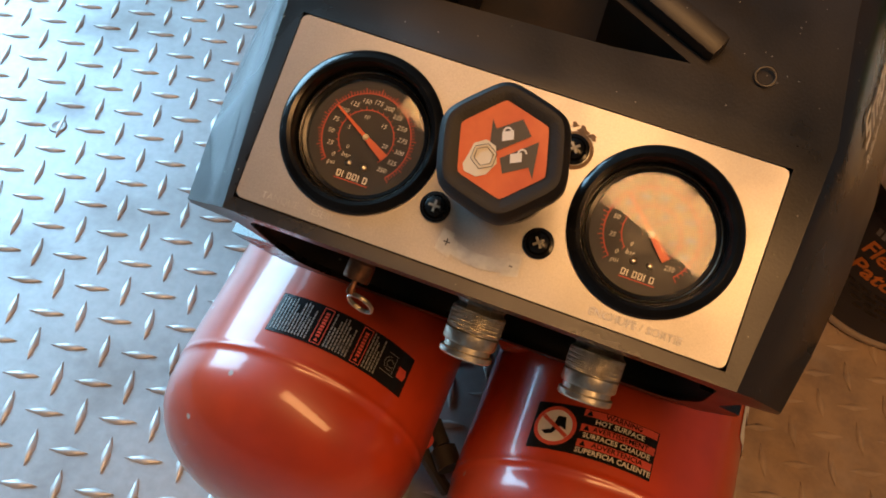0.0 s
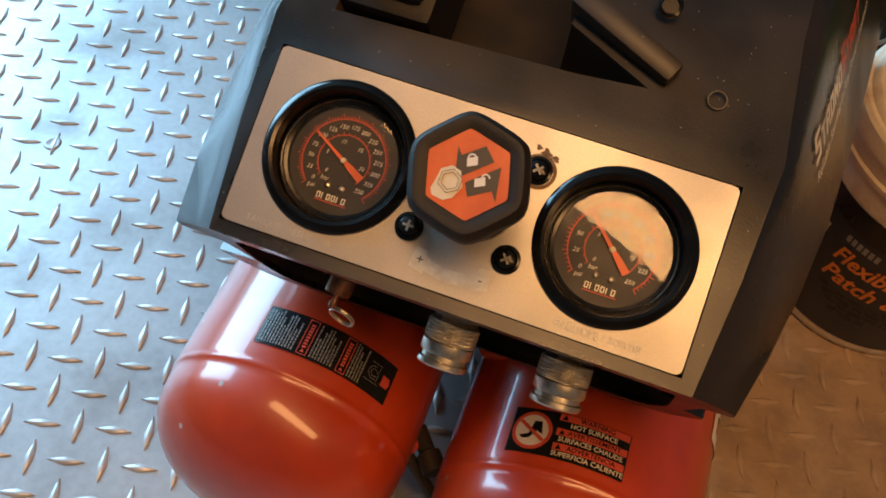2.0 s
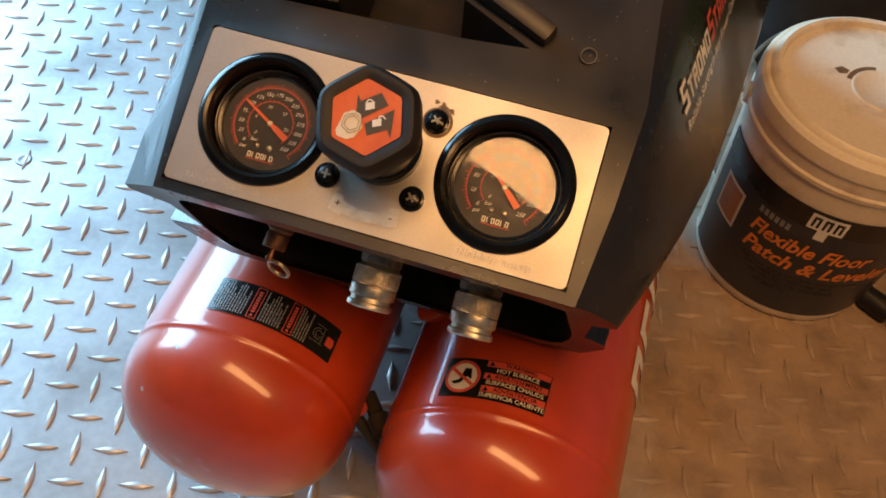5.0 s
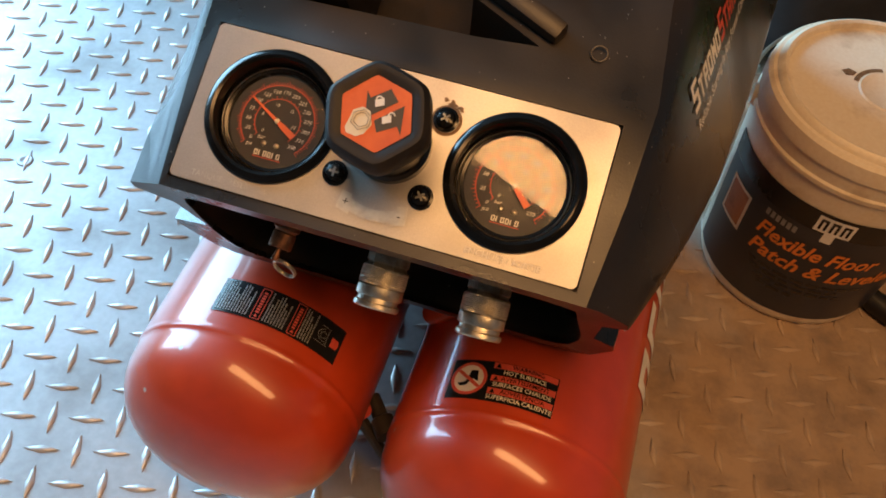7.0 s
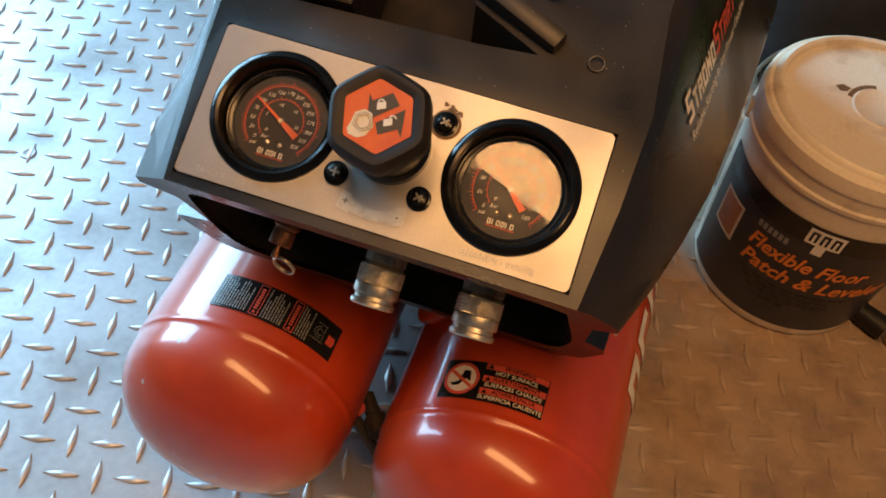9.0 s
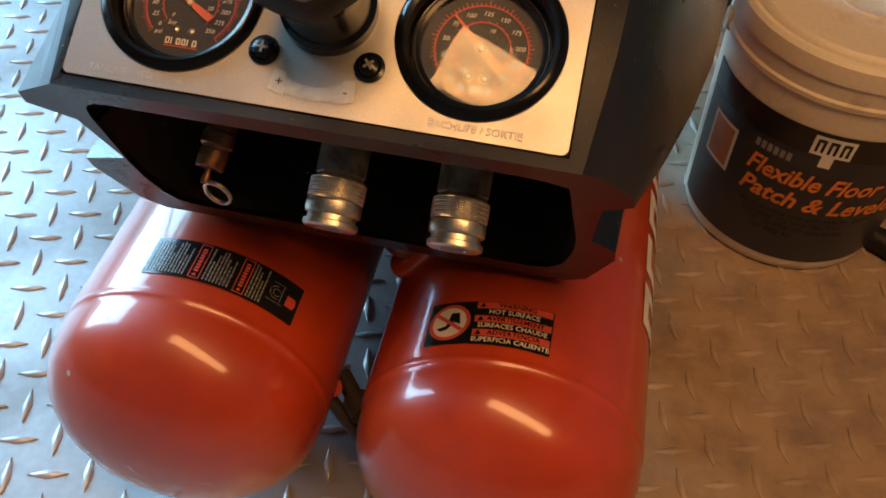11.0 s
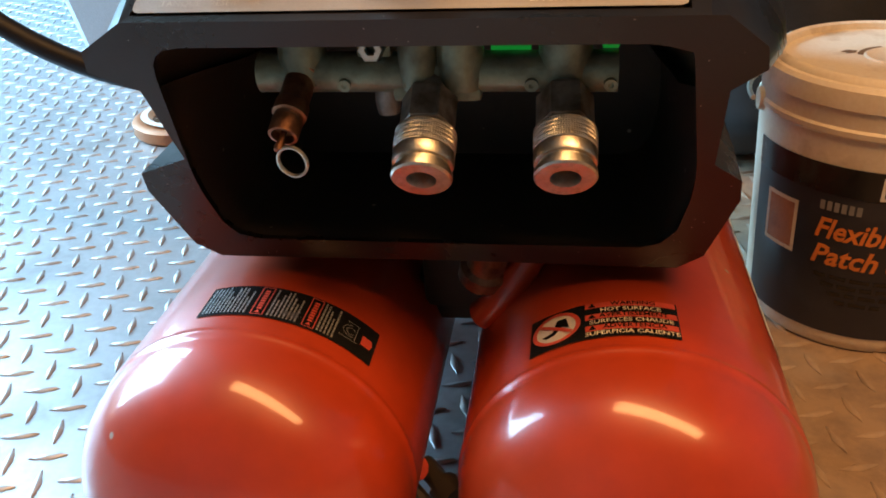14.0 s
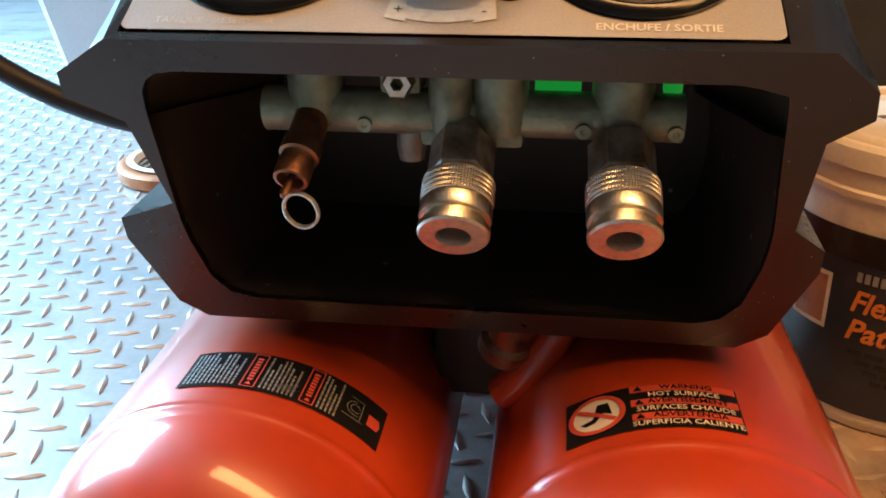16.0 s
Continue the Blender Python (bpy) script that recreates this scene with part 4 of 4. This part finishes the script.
for k in range(40):
    a = 4 * math.pi * k / 40
    ringpts.append(rc + 0.0066 * (math.cos(a) * Vector((1, -0.15, -0.25)).normalized() + math.sin(a) * Vector((0.2, -0.12, 0.95)).normalized()) + Vector((0, -1, 0)) * (0.00055 if k >= 20 else -0.00055))
part("pull_ring", tube(ringpts, 0.00065, 8, True), CHROME, valve, "double wire split ring")

# ---- tub of floor filler ----
BX, BY = 0.315, 0.376
tub = empty("plastic_tub", "stained white plastic tub with lid and dark label", "tub", (BX, BY, 0))
HB = 0.222
RISE = 0.0195
tub.scale = (0.971, 0.971, 0.971)


def tub_r(z):
    return 0.0895 + 0.053 * z


part("tub_body", revolve([(0.0, 0.004), (0.080, 0.004), (0.0855, 0.0), (0.0885, 0.003), (tub_r(0.01), 0.01), (tub_r(0.188), 0.188), (tub_r(0.190) + 0.0018, 0.190), (tub_r(0.194) + 0.0018, 0.194), (tub_r(0.196), 0.196), (tub_r(0.214), 0.214)], 72), TUB, tub)
part("lid", revolve([(0.0, HB + 0.004), (0.022, HB + 0.004), (0.0232, HB + 0.0048), (0.0245, HB + 0.0048), (0.0258, HB + 0.0036), (0.082, HB + 0.0036), (0.085, HB + 0.0042), (0.0865, HB + 0.009), (0.0895, HB + 0.0105), (0.0925, HB + 0.009), (0.0945, HB + 0.0055), (0.0975, HB + 0.005), (0.1005, HB + 0.002), (0.1018, HB - 0.006), (0.1018, HB - 0.012), (0.100, HB - 0.013)], 84), TUB, tub, "off-white lid with scuffs and dirt")
part("lid_scuff", disc(0.0262, 0.0305, 100, 168, 16, z=HB + 0.0039), STAIN, tub, "brown dirt mark")
part("lid_scuff", poly([(-0.040, 0.016), (-0.034, 0.0205), (-0.027, 0.0175), (-0.030, 0.012), (-0.036, 0.0105)], 0.0002, shift(0, 0, HB + 0.0038)), STAIN, tub, "brown dirt mark")


def tub_wrap(bm, lift):
    """Bend flat work round the tub: its x is the way round in degrees, its y the height."""
    for v in bm.verts:
        h = v.co.y + RISE
        r = tub_r(h) + lift
        v.co = Vector((r * math.cos(radians(v.co.x)), r * math.sin(radians(v.co.x)), h))
    return bm


def lines(words, size, at, height, width):
    bm = text_bm(words, size, None, "LEFT", 0.25, 1.0, 0.0006)
    far = max(v.co.x for v in bm.verts)
    for v in bm.verts:
        v.co = Vector((at + v.co.x / far * width, height + v.co.y, 0))
    return bm


lab = part("wrap_label", tub_wrap(rect(-172, -8, -0.004, 0.146, nx=60, ny=2), 0.0006), NAVY, tub, "dark blue printed label")
part("top_band", tub_wrap(rect(-172, -8, 0.122, 0.1458, nx=60), 0.0010), LABEL, lab)
part("maker_badge", tub_wrap(merge(rect(-106, -88, 0.1235, 0.1425, nx=10), rect(-100, -94.5, 0.112, 0.1235, nx=3)), 0.0013), WHITE, lab, "white badge")
for x in (-104.4, -98.9, -93.4):
    part("badge_stroke", tub_wrap(merge(rect(x, x + 1.3, 0.1265, 0.1395), rect(x + 2.6, x + 3.9, 0.1265, 0.1395), rect(x, x + 3.9, 0.1365, 0.1395)), 0.0016), LABEL, lab)
part("title_lettering", tub_wrap(lines("Flexible Floor", 0.0245, -131, 0.0915, 68), 0.0012), TAN, lab, "bold orange lettering")
part("title_lettering", tub_wrap(lines("Patch & Leveler", 0.0245, -131, 0.068, 88), 0.0012), TAN, lab, "bold orange lettering")
fp = []
for k, b in enumerate((-62, -75, -68, -98)):
    x = -128 + 4 * k
    while x < b:
        w = rnd.uniform(4, 9)
        fp.append(rect(x, x + w, 0.048 - k * 0.0075, 0.0518 - k * 0.0075, nx=2))
        x += w + 1.6
tagged(part("small_print", tub_wrap(merge(*fp), 0.0010), LABEL, lab, "rows of dark small print"), kind="stuff")
tagged(part("badge_line", tub_wrap(merge(*[rect(-130 + 3.2 * k, -127.8 + 3.2 * k, 0.108, 0.116) for k in range(6)]), 0.0012), GREY, lab), kind="stuff")
for x0, x1, y0, y1 in ((-160.5, -158.6, 0.061, 0.108), (-142.4, -140.5, 0.061, 0.108), (-158.6, -142.4, 0.061, 0.0645), (-158.6, -142.4, 0.1045, 0.108)):
    part("picture_border", tub_wrap(rect(x0, x1, y0, y1, nx=6), 0.0012), CREAM, lab)
part("picture", tub_wrap(rect(-158.6, -142.4, 0.0645, 0.1045, nx=6), 0.0010), RUST, lab)
for sgn in (1, -1):
    part("ear", revolve([(0, 0.006), (0.009, 0.005), (0.0105, 0.0), (0.0105, -0.004), (0, -0.004)], 20, pose(sgn * 0.0985, 0.0, HB - 0.03, 0, 90 * sgn, 0)), TUB, tub)
bail = [(0.107 * math.cos(a), 0.150 * math.sin(a), HB - 0.03 - 0.012 * math.sin(a)) for a in (math.pi * k / 40 for k in range(41))]
part("bail_handle", tube(bail, 0.002, 8), WIRE, tub, "bent wire handle, folded back")

# ---- things round it ----
weld = part("weld_spot", revolve([(0.0085, 0.0), (0.0075, 0.0012), (0.0055, 0.0016), (0.0035, 0.0008), (0.0, 0.0004)], 20, shift(-0.456, 0.223, 0.0002)), PLATE, floor, "raised round weld spot")
stick = empty("paint_roller", "wooden roller handle with a black end, lying on the floor", "handle", (0.425, 0.325, 0.012))
part("wooden_grip", revolve([(0, 0), (0.010, 0.001), (0.0125, 0.006), (0.012, 0.05), (0.0135, 0.09), (0.011, 0.13), (0, 0.131)], 20, pose(0, 0, 0, 0, 90, -28)), WOOD, stick)
part("black_end", revolve([(0, 0), (0.0115, 0.0), (0.012, 0.01), (0.010, 0.05), (0, 0.051)], 20, pose(-0.004, 0.0, -0.001, 0, 90, 150)), RUBBER, stick)


def sack(name, cx, cy, rx, ry, h, mat, seed, lab_, cat):
    bm = bmesh.new()
    bmesh.ops.create_icosphere(bm, subdivisions=4, radius=1)
    for v in bm.verts:
        c = v.co.copy()
        k = 1 + 0.22 * noise.noise(c * 1.6 + Vector((seed, 0, 0))) + 0.06 * noise.noise(c * 6 + Vector((0, seed, 0)))
        v.co = Vector((cx + rx * c.x * k, cy + ry * c.y * k, max(0.0, h * 0.48 + h * 0.52 * c.z * k)))
    return tagged(finish(name, bm, mat), lab_, cat)


sack("tool_bag", 0.30, 0.80, 0.20, 0.20, 0.34, CLOTH, 3.0, "slumped black fabric tool bag on the floor", "bag")
sack("tool_bag", 0.62, 0.92, 0.16, 0.17, 0.30, CLOTH, 8.0, "slumped black fabric tool bag beside the tub", "bag")
gr = empty("green_crate", "bright green plastic crate behind the tub", "crate", (0.66, 0.78, 0))
part("crate_wall", box(-0.11, 0.11, -0.09, 0.09, 0, 0.2, 0.012), GREEN, gr)
part("crate_rim", merge(box(-0.12, 0.12, -0.10, 0.10, 0.185, 0.205, 0.006)), GREEN, gr)

# power cord leaving the housing and looping up to the ceiling
cord = bezier((-0.12, 0.39, 0.225), (-0.26, 0.42, 0.155), (-0.40, 0.40, 0.185), (-0.50, 0.39, 0.30), 30)[:-1] + bezier((-0.50, 0.39, 0.30), (-0.62, 0.38, 0.42), (-0.9, 0.5, 1.0), (-1.0, 0.55, 2.4), 30)
part("power_cord", tube(cord, 0.010, 14), RUBBER, comp, "thick black power cord")
fil = empty("round_filter", "round filter with rusty rim and dark mesh, on the floor", "filter", (-0.475, 0.80, 0))
part("rim", revolve([(0.060, 0.0), (0.082, 0.0), (0.086, 0.004), (0.086, 0.018), (0.080, 0.022), (0.072, 0.022), (0.060, 0.018)], 48, closed=True), RUST, fil, "rust-brown rim")
part("inner_rim", revolve([(0.058, 0.018), (0.068, 0.0245), (0.073, 0.0255), (0.063, 0.026)], 48, closed=True), WHITE, fil)
for k in range(-4, 5):
    half = math.sqrt(0.06 ** 2 - (k * 0.012) ** 2)
    part("wire", box(-half, half, -0.0013 + k * 0.012, 0.0013 + k * 0.012, 0.014, 0.017), CAST, fil)
    part("wire", box(-0.0013 + k * 0.012, 0.0013 + k * 0.012, -half, half, 0.0165, 0.019), CAST, fil)
part("core", revolve([(0, 0.012), (0.0605, 0.012), (0.0605, 0.0), (0, 0)], 32), RUBBER, fil)
bn = empty("storage_bin", "pale grey moulded plastic bin with dark clips", "bin", (-0.66, 1.50, 0))
part("bin_body", loft([[(sx * (0.24 + 0.00), sy * 0.3, 0.0) for sx, sy in ((-1, -0.8), (-0.8, -1), (0.8, -1), (1, -0.8), (1, 0.8), (0.8, 1), (-0.8, 1), (-1, 0.8))],
                       [(sx * 0.3, sy * 0.38, 0.45) for sx, sy in ((-1, -0.8), (-0.8, -1), (0.8, -1), (1, -0.8), (1, 0.8), (0.8, 1), (-0.8, 1), (-1, 0.8))]]), PALEBLUE, bn)
part("bin_clip", box(-0.1, 0.0, -0.41, -0.37, 0.28, 0.44, 0.01), RUBBER, bn)
